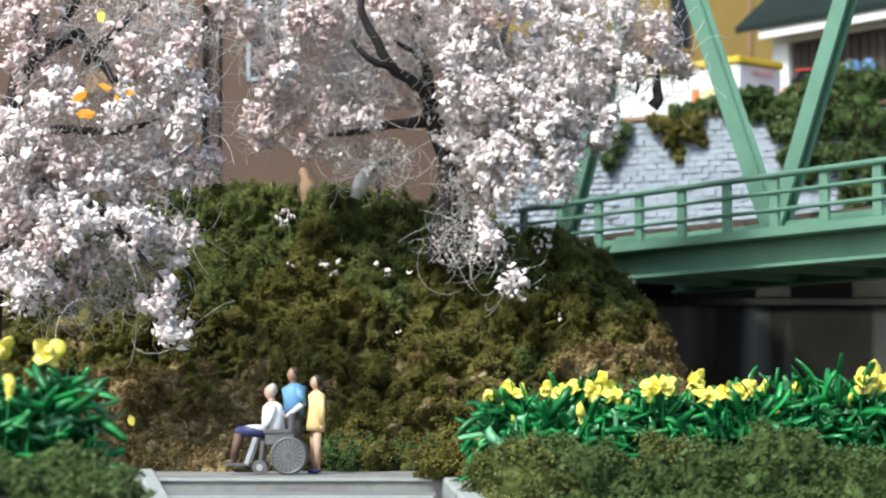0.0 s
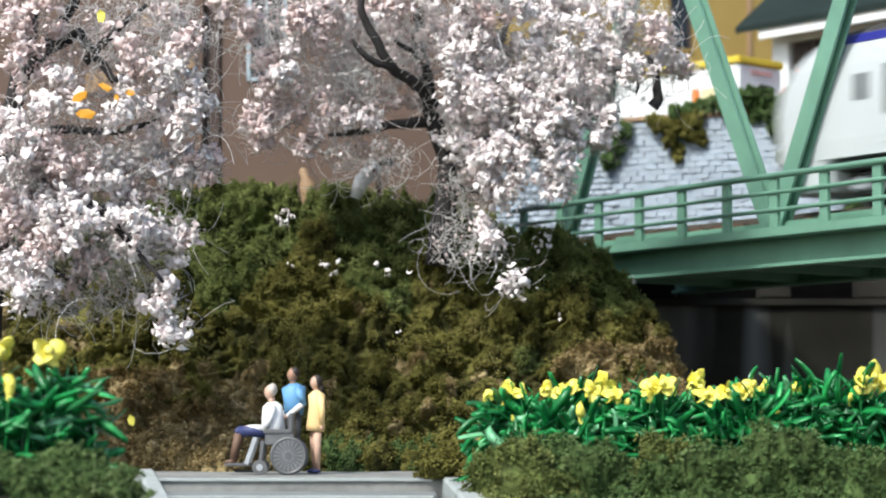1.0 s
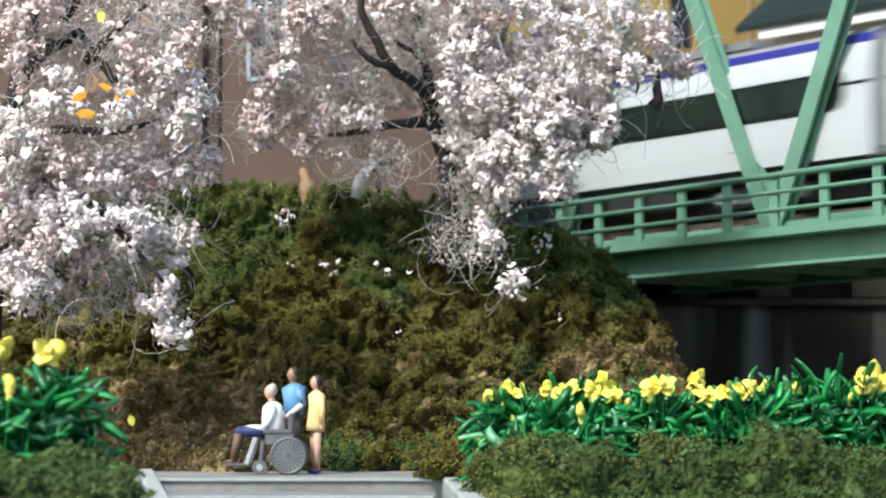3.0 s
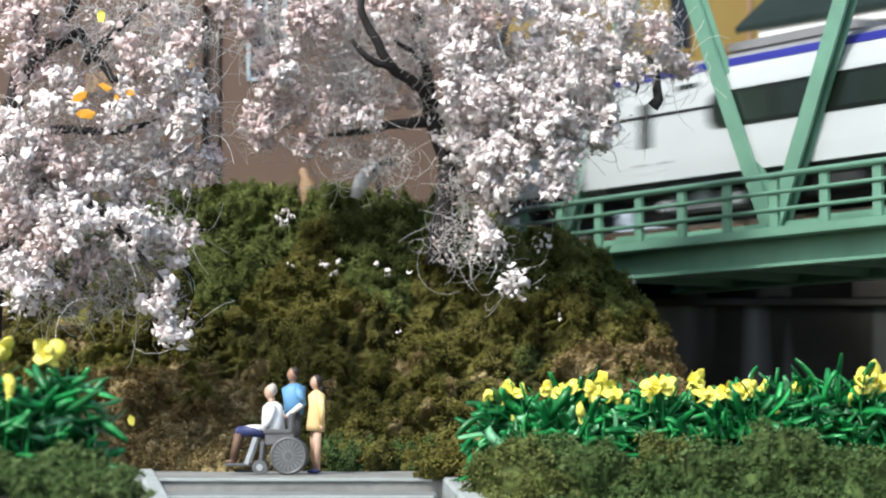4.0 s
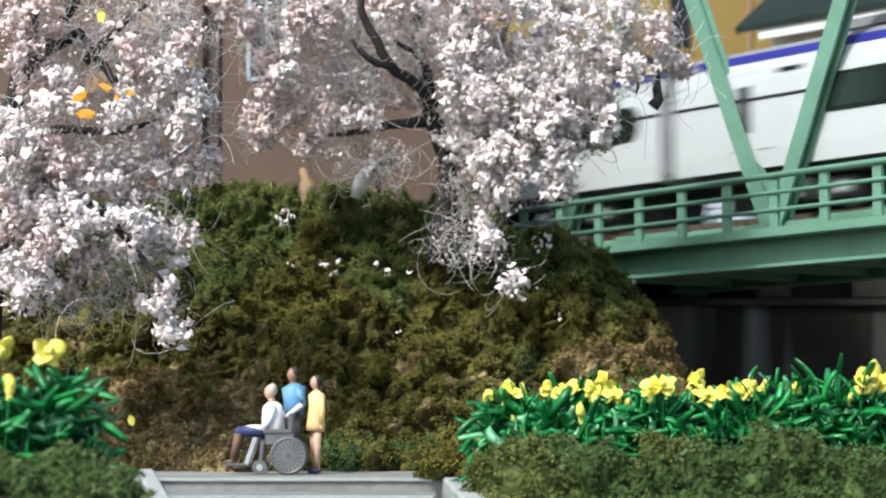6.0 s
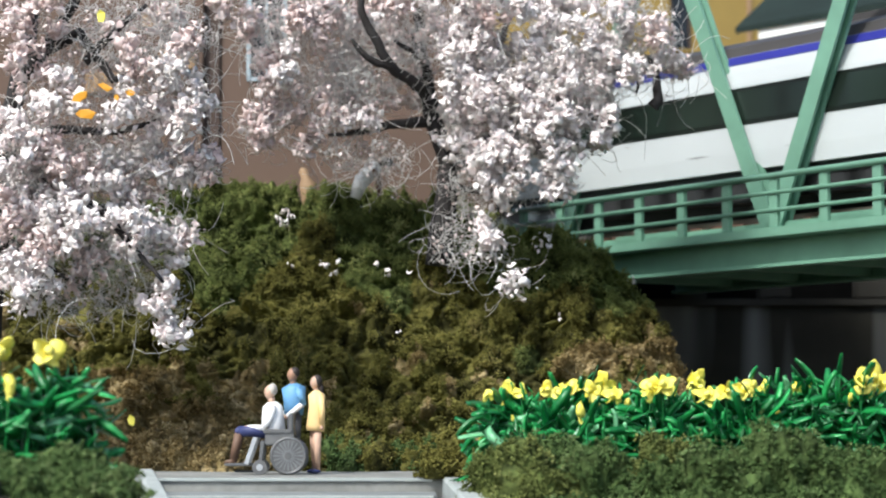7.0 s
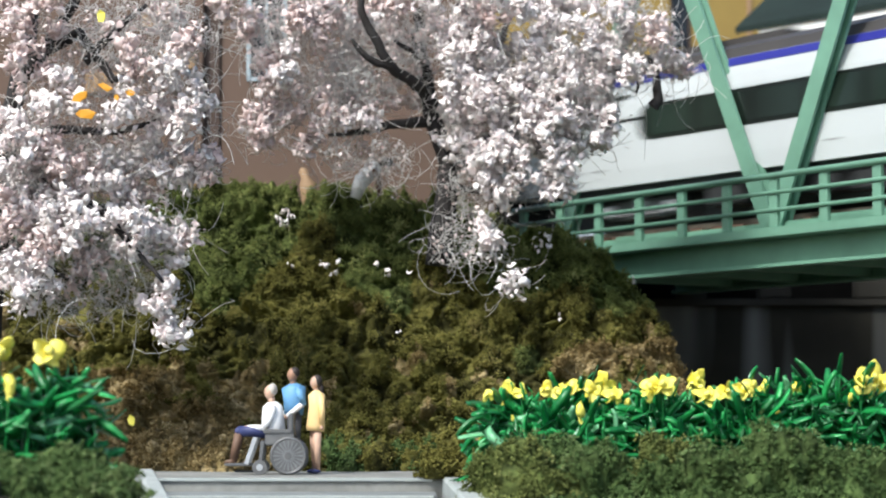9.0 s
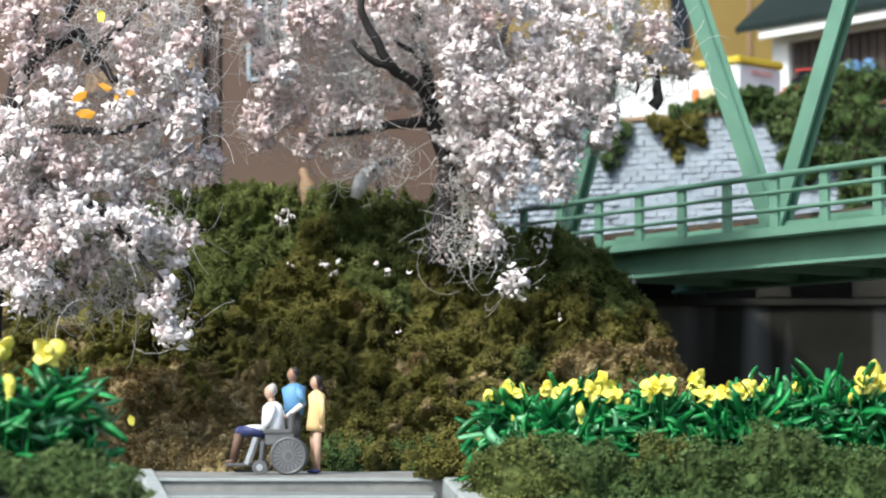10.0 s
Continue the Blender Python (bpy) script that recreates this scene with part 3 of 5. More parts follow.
def railway():
    """Straight track that the train follows, on the bridge and on embankments past it."""
    e = lead("railway_track", BX, BY, BZ, 90 + TRACK, "model railway track with red-brown sleepers", "track", kind="structure")
    for y in (4.5, -4.5):
        bm = boxed(-2300, 2300, y - 0.4, y + 0.4, 2.0, 3.0)
        part("rail", bm, M_RAIL, e)
    sl = bevelled(-1.2, 1.2, -8.2, 8.2, 0.6, 2.0, 0.12)
    s0 = part("sleeper", sl, M_SLEEPER, e)
    for k in range(-26, 22):
        if k:
            put("sleeper", s0.data, e, Matrix.Translation((k * 4.2 * MM, 0, 0)))
    for a, b in ((-2300, -112), (90, 2300)):
        part("ballast", boxed(a, b, -11, 11, -0.4, 1.9), M_BOARD, e)
    for a, b in ((-2300, -152), (64, 2300)):
        part("embankment", boxed(a, b, -13, 13, -35.3, -0.5), M_WALL_DARK, e)
    return e


bridge()
railway()


# ---- train ----
LEN, CAB_LEN, SPEED = 137.0, 139.5, 200.0
SECTION = [(-9.55, 6.1), (-9.7, 8.5), (-9.75, 13.0), (-9.7, 15.5), (-9.55, 18.0), (-9.3, 19.6), (-9.0, 20.9), (-8.75, 21.5), (-8.5, 22.0)]


def side_y(z):
    return -float(np.interp(z, [p[1] for p in SECTION], [p[0] for p in SECTION]))


def car(nose):
    """One carriage, its front toward local +x, standing on the rail tops at z = 0. nose: +1 cab in front, -1 cab behind, 0 none."""
    e = lead("railcar", label="white railcar with violet roof stripe and dark windows" if not nose else "white cab railcar with black front and violet stripe",
             category="train car", group="carriages of the train")
    h = (CAB_LEN if nose else LEN) / 2
    # the leading cab stands steep, the trailing cab is rounded in plan and leans back
    lean = lambda z: 4.2 * max(0, (z - 6.6) / 15.4) ** 1.4
    rake = lambda z: 4.6 + 9.4 * max(0, (z - 6.6) / 15.4) ** 4.5 if nose == 1 else lean(z) + 13.9
    bm = bmesh.new()
    prof = SECTION + [(-y, z) for y, z in SECTION[::-1]]
    ends = []
    for s in (-1, 1):
        ring = []
        for y, z in prof:
            u = h - (rake(z) if nose == s else 0)
            ring.append(bm.verts.new((s * u, y, z)))
        ends.append(ring)
    n = len(prof)
    for k in range(n):
        bm.faces.new((ends[0][k], ends[0][(k + 1) % n], ends[1][(k + 1) % n], ends[1][k]))
    bm.faces.new(ends[0][::-1]), bm.faces.new(ends[1])
    body = part("body", bm, M_WHITE, e)
    # roof with its humps
    bm = bmesh.new()
    rp = [(-8.55, 21.6), (-7.2, 22.8), (-4.0, 23.5), (0, 23.7), (4.0, 23.5), (7.2, 22.8), (8.55, 21.6)]
    a0, a1 = -h + (18.5 if nose == -1 else 0.2), h - (13.5 if nose == 1 else 0.2)
    if nose:      # the cab cars carry a higher dark roof that falls away to the front
        rp = [(-8.55, 21.6), (-8.1, 23.4), (-5.0, 24.7), (0, 25.0), (5.0, 24.7), (8.1, 23.4), (8.55, 21.6)]
    run = [(a0, 1.0), (a1, 1.0)] if not nose else [(a0, 1.0), (a1 - 22, 1.0), (a1 - 9, 0.78), (a1 - 3, 0.45), (a1, 0.12)] if nose == 1 else [(a0, 0.12), (a0 + 3, 0.45), (a0 + 9, 0.78), (a0 + 22, 1.0), (a1, 1.0)]
    ra = [[bm.verts.new((x, y, 21.6 + (z - 21.6) * up)) for y, z in rp] for x, up in run]
    for p, q in zip(ra, ra[1:]):
        for k in range(6):
            bm.faces.new((p[k], p[k + 1], q[k + 1], q[k]))
        bm.faces.new((p[0], p[-1], q[-1], q[0]))
    bm.faces.new(ra[0]), bm.faces.new(ra[-1][::-1])
    part("roof", bm, M_ROOF_DARK if nose else M_ROOF, e, smooth=False)
    for x in (-30, 30):
        part("roof_unit", bevelled(x - 13, x + 13, -5.2, 5.2, 23.2, 25.6 if nose else 25.0, 0.5), M_ROOF_DARK if nose else M_ROOF, e, "air conditioner on the roof")
    front = nose == 1
    back = nose == -1
    w0 = -h + (35.5 if back else 4.5)
    w1 = h - (45 if front else 27)
    for s in (-1, 1):
        def strip(x0, x1, z0, z1, out, name, mt, label="", parent=e):
            bm = bmesh.new()
            vs = []
            for z in (z0, z1):
                y = side_y(z)
                vs.append([bm.verts.new((x, s * (y + o), z)) for x in (x0, x1) for o in (-0.25, out)])
            (a, b, c, d), (a2, b2, c2, d2) = vs
            for q in ((b, d, d2, b2), (a, c, c2, a2), (a, b, b2, a2), (c, d, d2, c2), (a, c, d, b), (a2, c2, d2, b2)):
                bm.faces.new(q)
            return part(name, bm, mt, parent, label)
        vx0, vx1 = -h + (rake(21.0) - 1.0 if back else 0), h - (15.0 if front else 0)
        strip(vx0, vx1, 20.75, 21.95, 0.10, "stripe", M_VIOLET, "violet stripe below the roof")
        # window band with rounded ends and single panes
        bm = bmesh.new()
        zc0, zc1, r = 12.2, 17.4, 2.2
        loop = []
        for cx, cz, a in ((w1 - r, zc1 - r, 0), (w0 + r, zc1 - r, 90), (w0 + r, zc0 + r, 180), (w1 - r, zc0 + r, 270)):
            for k in range(5):
                t = radians(a + k * 22.5)
                loop.append((cx + r * math.cos(t), cz + r * math.sin(t)))
        outer = [bm.verts.new((x, s * (side_y(z) + 0.06), z)) for x, z in loop]
        inner = [bm.verts.new((x, s * (side_y(z) - 0.3), z)) for x, z in loop]
        bm.faces.new(outer), bm.faces.new(inner[::-1])
        for k in range(len(loop)):
            j = (k + 1) % len(loop)
            bm.faces.new((outer[k], outer[j], inner[j], inner[k]))
        band = part("window_band", bm, M_TRAINGLASS, e, "dark glossy window band")
        count = 7 if nose else 9
        step = (w1 - w0 - 3) / count
        for k in range(count):
            x = w0 + 1.5 + step * k
            strip(x + 0.8, x + step - 0.8, 12.8, 16.9, 0.11, "pane", M_PANE, parent=band)
        for x0, x1 in ((-h + 0.2, w0), (w1, h - 0.2)):
            if (x0 < 0 and back) or (x1 > 0 and front):
                continue
            strip(x0, x1, 15.3, 15.75, 0.05, "seam", M_BLACK, "thin black line between the windows")
        # doors: a tall recess with a narrow window
        doors = [h - 25 if front else h - 14.0]
        if back:
            doors.append(-h + 25)
        for x in doors:
            d = strip(x - 3.1, x + 3.1, 7.4, 19.4, 0.05, "door", M_WHITE)
            strip(x - 1.25, x + 1.25, 11.0, 17.4, 0.10, "door_window", M_TRAINGLASS, "narrow dark door window", parent=d)
            strip(x - 3.4, x - 3.15, 7.4, 19.4, 0.03, "door_seam", M_ROOF, parent=d)
        for x in (w1 + 4.5,):
            strip(x - 2.2, x + 2.2, 18.6, 19.3, 0.06, "destination_display", M_TRAINGLASS, "small dark display panel")
        for x in (w1 + 9.0, w1 + 14.0, w0 + 20.0, 5.0):
            strip(x - 1.2, x + 1.2, 8.5, 8.75, 0.04, "slot", M_ROOF, "thin grey slot low on the side")
        if nose:
            x = nose * (h - 19.5)
            strip(x - 0.9, x + 0.9, 13.2, 16.6, 0.1, "cab_window", M_TRAINGLASS, "narrow dark cab side window")
    # trailing cab: one rounded shell, white at the sides, black in the middle, a violet edge between them
    if back:
        def shell(z, t):
            top = max(0.0, z - 21.0)
            y = t * (side_y(min(z, 22.0)) - 0.05) * (1 - 0.05 * max(0.0, 6.6 - z) / 4.6 - 0.10 * top)
            return h - 5.0 - lean(min(z, 22.0)) - 8.7 * abs(t) ** 2.2 - 2.4 * top ** 1.2, y

        def rim_t(z):
            return 0.32 + 0.62 * max(0.0, min(1.0, (z - 3.0) / 19.0))

        def patch(name, t0, t1, z0, z1, mt, label):
            bm = bmesh.new()
            nz, nt = 15, 9
            skins = []
            for deep in (0.0, 1.6):
                rows = []
                for z in np.linspace(z0, z1, nz):
                    row = []
                    for t in np.linspace(t0(z), t1(z), nt):
                        u, y = shell(z, t)
                        row.append(bm.verts.new((-(u - deep), y * (1 - 0.03 * deep), z)))
                    rows.append(row)
                skins.append(rows)
            for rows in skins:
                for p, q in zip(rows, rows[1:]):
                    for k in range(nt - 1):
                        bm.faces.new((p[k], p[k + 1], q[k + 1], q[k]))
            o, n2 = skins
            for k in range(nt - 1):
                bm.faces.new((o[0][k], o[0][k + 1], n2[0][k + 1], n2[0][k])), bm.faces.new((o[-1][k], o[-1][k + 1], n2[-1][k + 1], n2[-1][k]))
            for k in range(nz - 1):
                bm.faces.new((o[k][0], o[k + 1][0], n2[k + 1][0], n2[k][0])), bm.faces.new((o[k][-1], o[k + 1][-1], n2[k + 1][-1], n2[k][-1]))
            part(name, bm, mt, e, label)

        for s in (-1, 1):
            patch("nose_side", lambda z: s * 1.0, lambda z: s * rim_t(z), 2.0, 22.0, M_WHITE, "white rounded nose side")
            patch("front_edge", lambda z: s * (rim_t(z) + 0.02), lambda z: s * (rim_t(z) - 0.11), 11.0, 22.15, M_VIOLET, "violet edge round the black front")
        patch("front_panel", lambda z: -rim_t(z) + 0.004, lambda z: rim_t(z) - 0.004, 2.2, 23.2, M_BLACK, "glossy black cab front")
        # lenses drawn tall and white to take in the headlights' glare
        for y in (-4.2, 4.2):
            part("headlight", bevelled(-0.5, 0.9, -1.2, 1.2, -2.6, 2.6, 0.3), M_LAMP, e, "white headlight lens stretched tall for its glare",
                 m=Matrix.Translation((-(shell(17.2, y / 9.5)[0]) * MM, y * MM, 17.2 * MM)))
    # leading cab: black bulging front
    if front:
        bm = bmesh.new()
        grid = []
        for z in np.linspace(6.8, 23.2, 12):
            zz = min(z, 22.0)
            row = []
            for t in np.linspace(-1, 1, 13):
                y = t * (side_y(zz) - 0.15) * (1 if z <= 22 else 1 - 0.25 * (z - 22))
                u = h - 0.4 - rake(zz) * (0.7 + 0.3 * abs(t) ** 2.6) - (2.6 * (z - 21) ** 1.2 if z > 21 else 0)
                row.append(bm.verts.new((nose * u, y, z)))
            grid.append(row)
        for a, b in zip(grid, grid[1:]):
            for k in range(12):
                bm.faces.new((a[k], a[k + 1], b[k + 1], b[k]))
        rim = [grid[0][k] for k in range(13)] + [grid[j][12] for j in range(1, 12)] + [grid[11][k] for k in range(11, -1, -1)] + [grid[j][0] for j in range(10, 0, -1)]
        deep = [bm.verts.new((nose * (h - 16), v.co.y * 0.95, v.co.z)) for v in rim]
        for k in range(len(rim)):
            j = (k + 1) % len(rim)
            bm.faces.new((rim[k], rim[j], deep[j], deep[k]))
        bm.faces.new(deep)
        part("front_panel", bm, M_BLACK, e, "glossy black cab front", smooth=False)
        for y in (-4.4, 4.4):
            for z, hh in ((16.6, 1.5), (14.0, 1.2), (19.4, 0.7)):
                u = h - 0.4 - rake(z) * (0.7 + 0.3 * abs(y / 9.4) ** 2.6)
                part("headlight", bevelled(-0.7, 0.3, -1.1, 1.1, -hh / 2, hh / 2, 0.2), M_LAMP, e, "white headlight lens",
                     m=Matrix.Translation((nose * u * MM, y * MM, z * MM)))
        bm = bevelled(-8.0, 0.7, -9.45, 9.45, 2.0, 7.2, 0.6)
        part("skirt", bm, M_WHITE, e, "white front skirt", m=Matrix.Translation(((h - 5.4) * MM, 0, 0)))
    x0, x1 = -h + (18 if back else 3), h - (11 if front else 3)
    part("underframe", bevelled(x0, x1, -8.6, 8.6, 4.6, 6.75, 0.3), M_UNDER, e)
    part("under_tray", bevelled(x0 + 2, x1 - 2, -4.2, 4.2, 0.9, 4.7, 0.3), M_UNDER, e)
    for k in range(-3, 4):
        part("equipment_box", bevelled(k * 9.0 - 3.6, k * 9.0 + 3.4, -8.2, 8.2, 1.9 + 0.3 * (k % 3), 4.7, 0.3), M_UNDER, e)
    for x in (-46, 46):
        b = part("bogie", bevelled(-8.5, 8.5, -6.6, 6.6, 1.6, 4.4, 0.4), M_BOGIE, e, "grey bogie frame", m=Matrix.Translation((x * MM, 0, 0)))
        part("air_spring", tube(bmesh.new(), [(0, -6.8, 3.9), (0, 6.8, 3.9)], 1.1, 10), M_SILVER, b)
        for wx in (-7.0, 7.0):
            for y in (-6.9, 6.9):
                part("axle_box", bevelled(wx - 1.3, wx + 1.3, y - 0.5, y + 0.5, 1.9, 3.7, 0.25), M_SILVER, b, "pale axle box")
            for y in (-4.6, 4.6):
                bm = tube(bmesh.new(), [(wx, y - 0.9, 2.85), (wx, y + 0.9, 2.85)], 2.85, 16)
                part("wheel", bm, M_UNDER, b)
    for s in (-1, 1):
        if nose != s:
            part("gangway", bevelled(-1.4, 1.4, -8.9, 8.9, 6.8, 20.8, 0.3), M_GANGWAY, e, "grey ribbed gangway", m=Matrix.Translation((s * h * MM, 0, 0)))
    return e


KINDS = [1, 0, 0, 0, 0, 0, 0, 0, -1, 1, 0, -1]      # cab in front, none, cab behind


def build_train():
    made, cars = {}, []
    for k in KINDS:
        if k not in made:
            made[k] = car(k)
            cars.append(made[k])
        else:
            cars.append(copy_thing(made[k], Matrix.Identity(4)))
    return cars


cars = build_train()


# ---- retaining walls and the terrace behind the bridge ----
def block_wall():
    e = lead("wall_terrace", 37.0, 400.0, 0, -28, "blue-grey stone block retaining wall", "wall", kind="structure")
    part("backing", boxed(-60, 160, -0.22, 6, 30, 61.4), M_MORTAR, e)
    part("coping", bevelled(-60, 160, -1.0, 6, 61.4, 62.3, 0.2), M_TAN, e, "thin tan coping")
    # black box added in place of the shade below the blocks
    part("shade_base", boxed(-60, 160, -6, 5.9, -5, 34.4), M_SHADE_BLACK, e, "black sheet for the shade below the blocks")
    course, step = 1.13, 2.6
    data = None
    rest_v, rest_f = [], []
    for r in range(23):
        z = 35.2 + r * course
        for k in range(-20, 58):
            x = k * step + (step / 2 if r % 2 else 0)
            dy = RNG.uniform(-0.3, 0.12)
            if -6 <= x <= 36 and r >= 5:
                m = pose(x * MM, dy * MM, z * MM, RNG.uniform(-5, 5), RNG.uniform(-1.6, 1.6), RNG.uniform(-3, 3))
                if data is None:
                    b = part("block", bevelled(0.06, step - 0.06, -0.4, 0.6, 0.05, course - 0.05, 0.08), M_BLOCK, e, m=m)
                    data = b.data
                else:
                    put("block", data, e, m)
            else:
                bm = boxed(x + 0.05, x + step - 0.05, dy - 0.4, dy + 0.6, z + 0.05, z + course - 0.05)
                rest_f += [[v.index + len(rest_v) for v in f.verts] for f in (bm.verts.index_update(), bm.faces)[1]]
                rest_v += [tuple(v.co) for v in bm.verts]
                bm.free()
    tagged(soup("blocks", rest_v, rest_f, M_BLOCK, e), kind="stuff")
    return e


def terrace():
    bm = boxed(-60, 900, 6.1, 900, -5, 61.0)
    t = part("terrace_ground", bm, M_BOARD, m=pose(37.0 * MM, 400.0 * MM, 0, 0, 0, -28))
    tagged(t, "brown terrace ground above the block wall", "ground", kind="structure")


def pier_wall():
    """Dark stone wall below the bridge, with pale streaks of light painted down it."""
    e = lead("wall_under_bridge", 60, 337, 0, 0, "dark grey stone wall under the bridge with painted light streaks", "wall", kind="structure")
    part("face", bevelled(-38, 120, 0, 4, -5, 24.0, 0.3), M_LIGHT_STREAK, e)
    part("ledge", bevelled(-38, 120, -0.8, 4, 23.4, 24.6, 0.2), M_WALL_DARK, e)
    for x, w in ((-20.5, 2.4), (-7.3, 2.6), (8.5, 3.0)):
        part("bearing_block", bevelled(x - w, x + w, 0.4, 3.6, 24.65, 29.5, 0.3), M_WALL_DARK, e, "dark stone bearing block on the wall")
    # black box added as the shade between wall top and girder
    part("shade_sheet", boxed(-38, 120, 8, 12, -5, 31), M_SHADE_BLACK, e, "black sheet for the shade behind the wall")
    return e


block_wall()
terrace()
pier_wall()


def brown_building():
    e = lead("brown_building", -13, 303, 30, 0, "brown plastered building with a pale framed window", "building")
    # front wall with a real opening for the window
    fx0, fx1, wz = -18.9, 20.5, (24.4, 40.0)
    for a in ((fx0, -14.9, -35, 60), (-9.7, fx1, -35, 60), (-14.9, -9.7, -35, wz[0]), (-14.9, -9.7, wz[1], 60)):
        part("wall", boxed(a[0], a[1], 0, 1.6, a[2], a[3]), M_BROWN, e)
    part("wall", boxed(18.9, 20.5, 1.65, 17, -35, 60), M_BROWN, e)
    part("wall", boxed(-62, 20.5, 17.05, 18.5, -35, 60), M_BROWN, e)
    part("roof", bevelled(-64, 21.5, -1, 20, 60.05, 62, 0.3), M_BROWN_DARK, e)
    part("pilaster", bevelled(-21.2, -18.95, -0.5, 2.0, -35, 60, 0.15), M_BROWN_DARK, e, "dark brown corner strip")
    part("wing", bevelled(-60, -21.25, -1.6, 3.0, -35, 60, 0.15), M_BROWN, e, "brown side wing")
    for x, z, w, h in ((-27.5, 25.5, 5.2, 3.0), (-30.0, 31.5, 4.2, 3.2), (-26.6, 7.8, 4.6, 2.6), (-38, 22, 5, 3)):
        part("panel", bevelled(x, x + w, -2.0, -1.5, z, z + h, 0.12), M_TAN, e, "tan facade panel")
    win = part("window", boxed(-14.9, -9.7, 0.8, 1.2, wz[0], wz[1]), M_GLASS, e, "dark window in a pale blue frame")
    for a in ((-15.2, -14.6, wz[0], wz[1]), (-10.0, -9.4, wz[0], wz[1]), (-15.2, -9.4, wz[0] - 0.35, wz[0] + 0.25), (-12.5, -12.2, wz[0], wz[1])):
        part("frame", bevelled(a[0], a[1], -0.25, 0.9, a[2], a[3], 0.06), M_FRAME, win)
    return e


brown_building()


def bus():
    """White box-bodied vehicle with a yellow roof edge; its length runs along local x."""
    e = lead("delivery_van", 66.5, 420.0, 62.3, 132, "white box van with yellow roof edge", "van")
    body = bevelled(-1, 42, -0.2, 13, 1.2, 12.2, 0.4)
    part("body", body, M_WHITEWALL, e)
    part("roof_edge", bevelled(-1.4, 42.4, -0.6, 13.4, 12.25, 13.7, 0.3), M_YELLOW, e, "yellow roof edge")
    part("lamp", bevelled(9.0, 10.8, 13.0, 13.5, 4.8, 8.2, 0.2), M_ORANGE, e, "orange side lamp")
    part("hatch", bevelled(5.0, 8.6, 13.0, 13.3, 4.2, 8.0, 0.15), M_CREAM, e, "pale yellow side hatch")
    for x in (19.5, 24.0):
        part("fitting", tube(bmesh.new(), [(x, 13.0, 8), (x, 13.4, 8)], 0.5, 10), M_ROOF, e)
    part("rear_window", bevelled(-1.3, -0.9, 3.0, 7.0, 6.9, 8.6, 0.15), M_GLASS, e, "small dark window")
    for k, (y, w) in enumerate(((3.0, 3.2), (6.6, 2.6))):
        part("sign_bar", bevelled(-1.25, -0.95, y, y + w, 10.4, 11.3, 0.05), M_FADED, e, "faded red lettering bar")
    for x in (7, 34):
        for y in (1.0, 11.9):
            part("wheel", tube(bmesh.new(), [(x, y - 0.9, 2.2), (x, y + 0.9, 2.2)], 2.2, 16), M_BLACK, e)
    return e


def ochre_building():
    e = lead("ochre_building", 52, 505, 61.0, 8, "ochre plastered house with dark window", "building")
    for a in ((-46, 2.8, 0, 70), (7.4, 36, 0, 70), (2.8, 7.4, 0, 32.5), (2.8, 7.4, 50, 70)):
        part("wall", boxed(a[0], a[1], 0, 2, a[2], a[3]), M_OCHRE, e)
    part("wall", boxed(34, 36, 2.05, 25, 0, 70), M_OCHRE, e)
    part("wall", boxed(-46, -44, 2.05, 25, 0, 70), M_OCHRE, e)
    part("roof", bevelled(-48, 38, -2, 27, 70.05, 73, 0.3), M_SLATE, e)
    part("ledge", bevelled(-46, 36, -0.8, 0, 24.5, 26.0, 0.2), M_YELLOW, e, "yellow ledge")
    w = part("window", boxed(2.8, 7.4, 0.9, 1.4, 32.5, 50), M_GLASS, e, "dark window")
    part("frame", bevelled(2.5, 3.1, -0.2, 0.9, 32.5, 50, 0.06), M_TIMBER, w)
    part("frame", bevelled(7.1, 7.7, -0.2, 0.9, 32.5, 50, 0.06), M_TIMBER, w)
    part("sill", bevelled(2.3, 7.9, -0.6, 1.0, 31.8, 32.5, 0.08), M_OCHRE, w)
    part("corner_strip", bevelled(21.4, 22.6, -0.5, 0.0, 0, 70, 0.1), M_TAN, e)
    return e


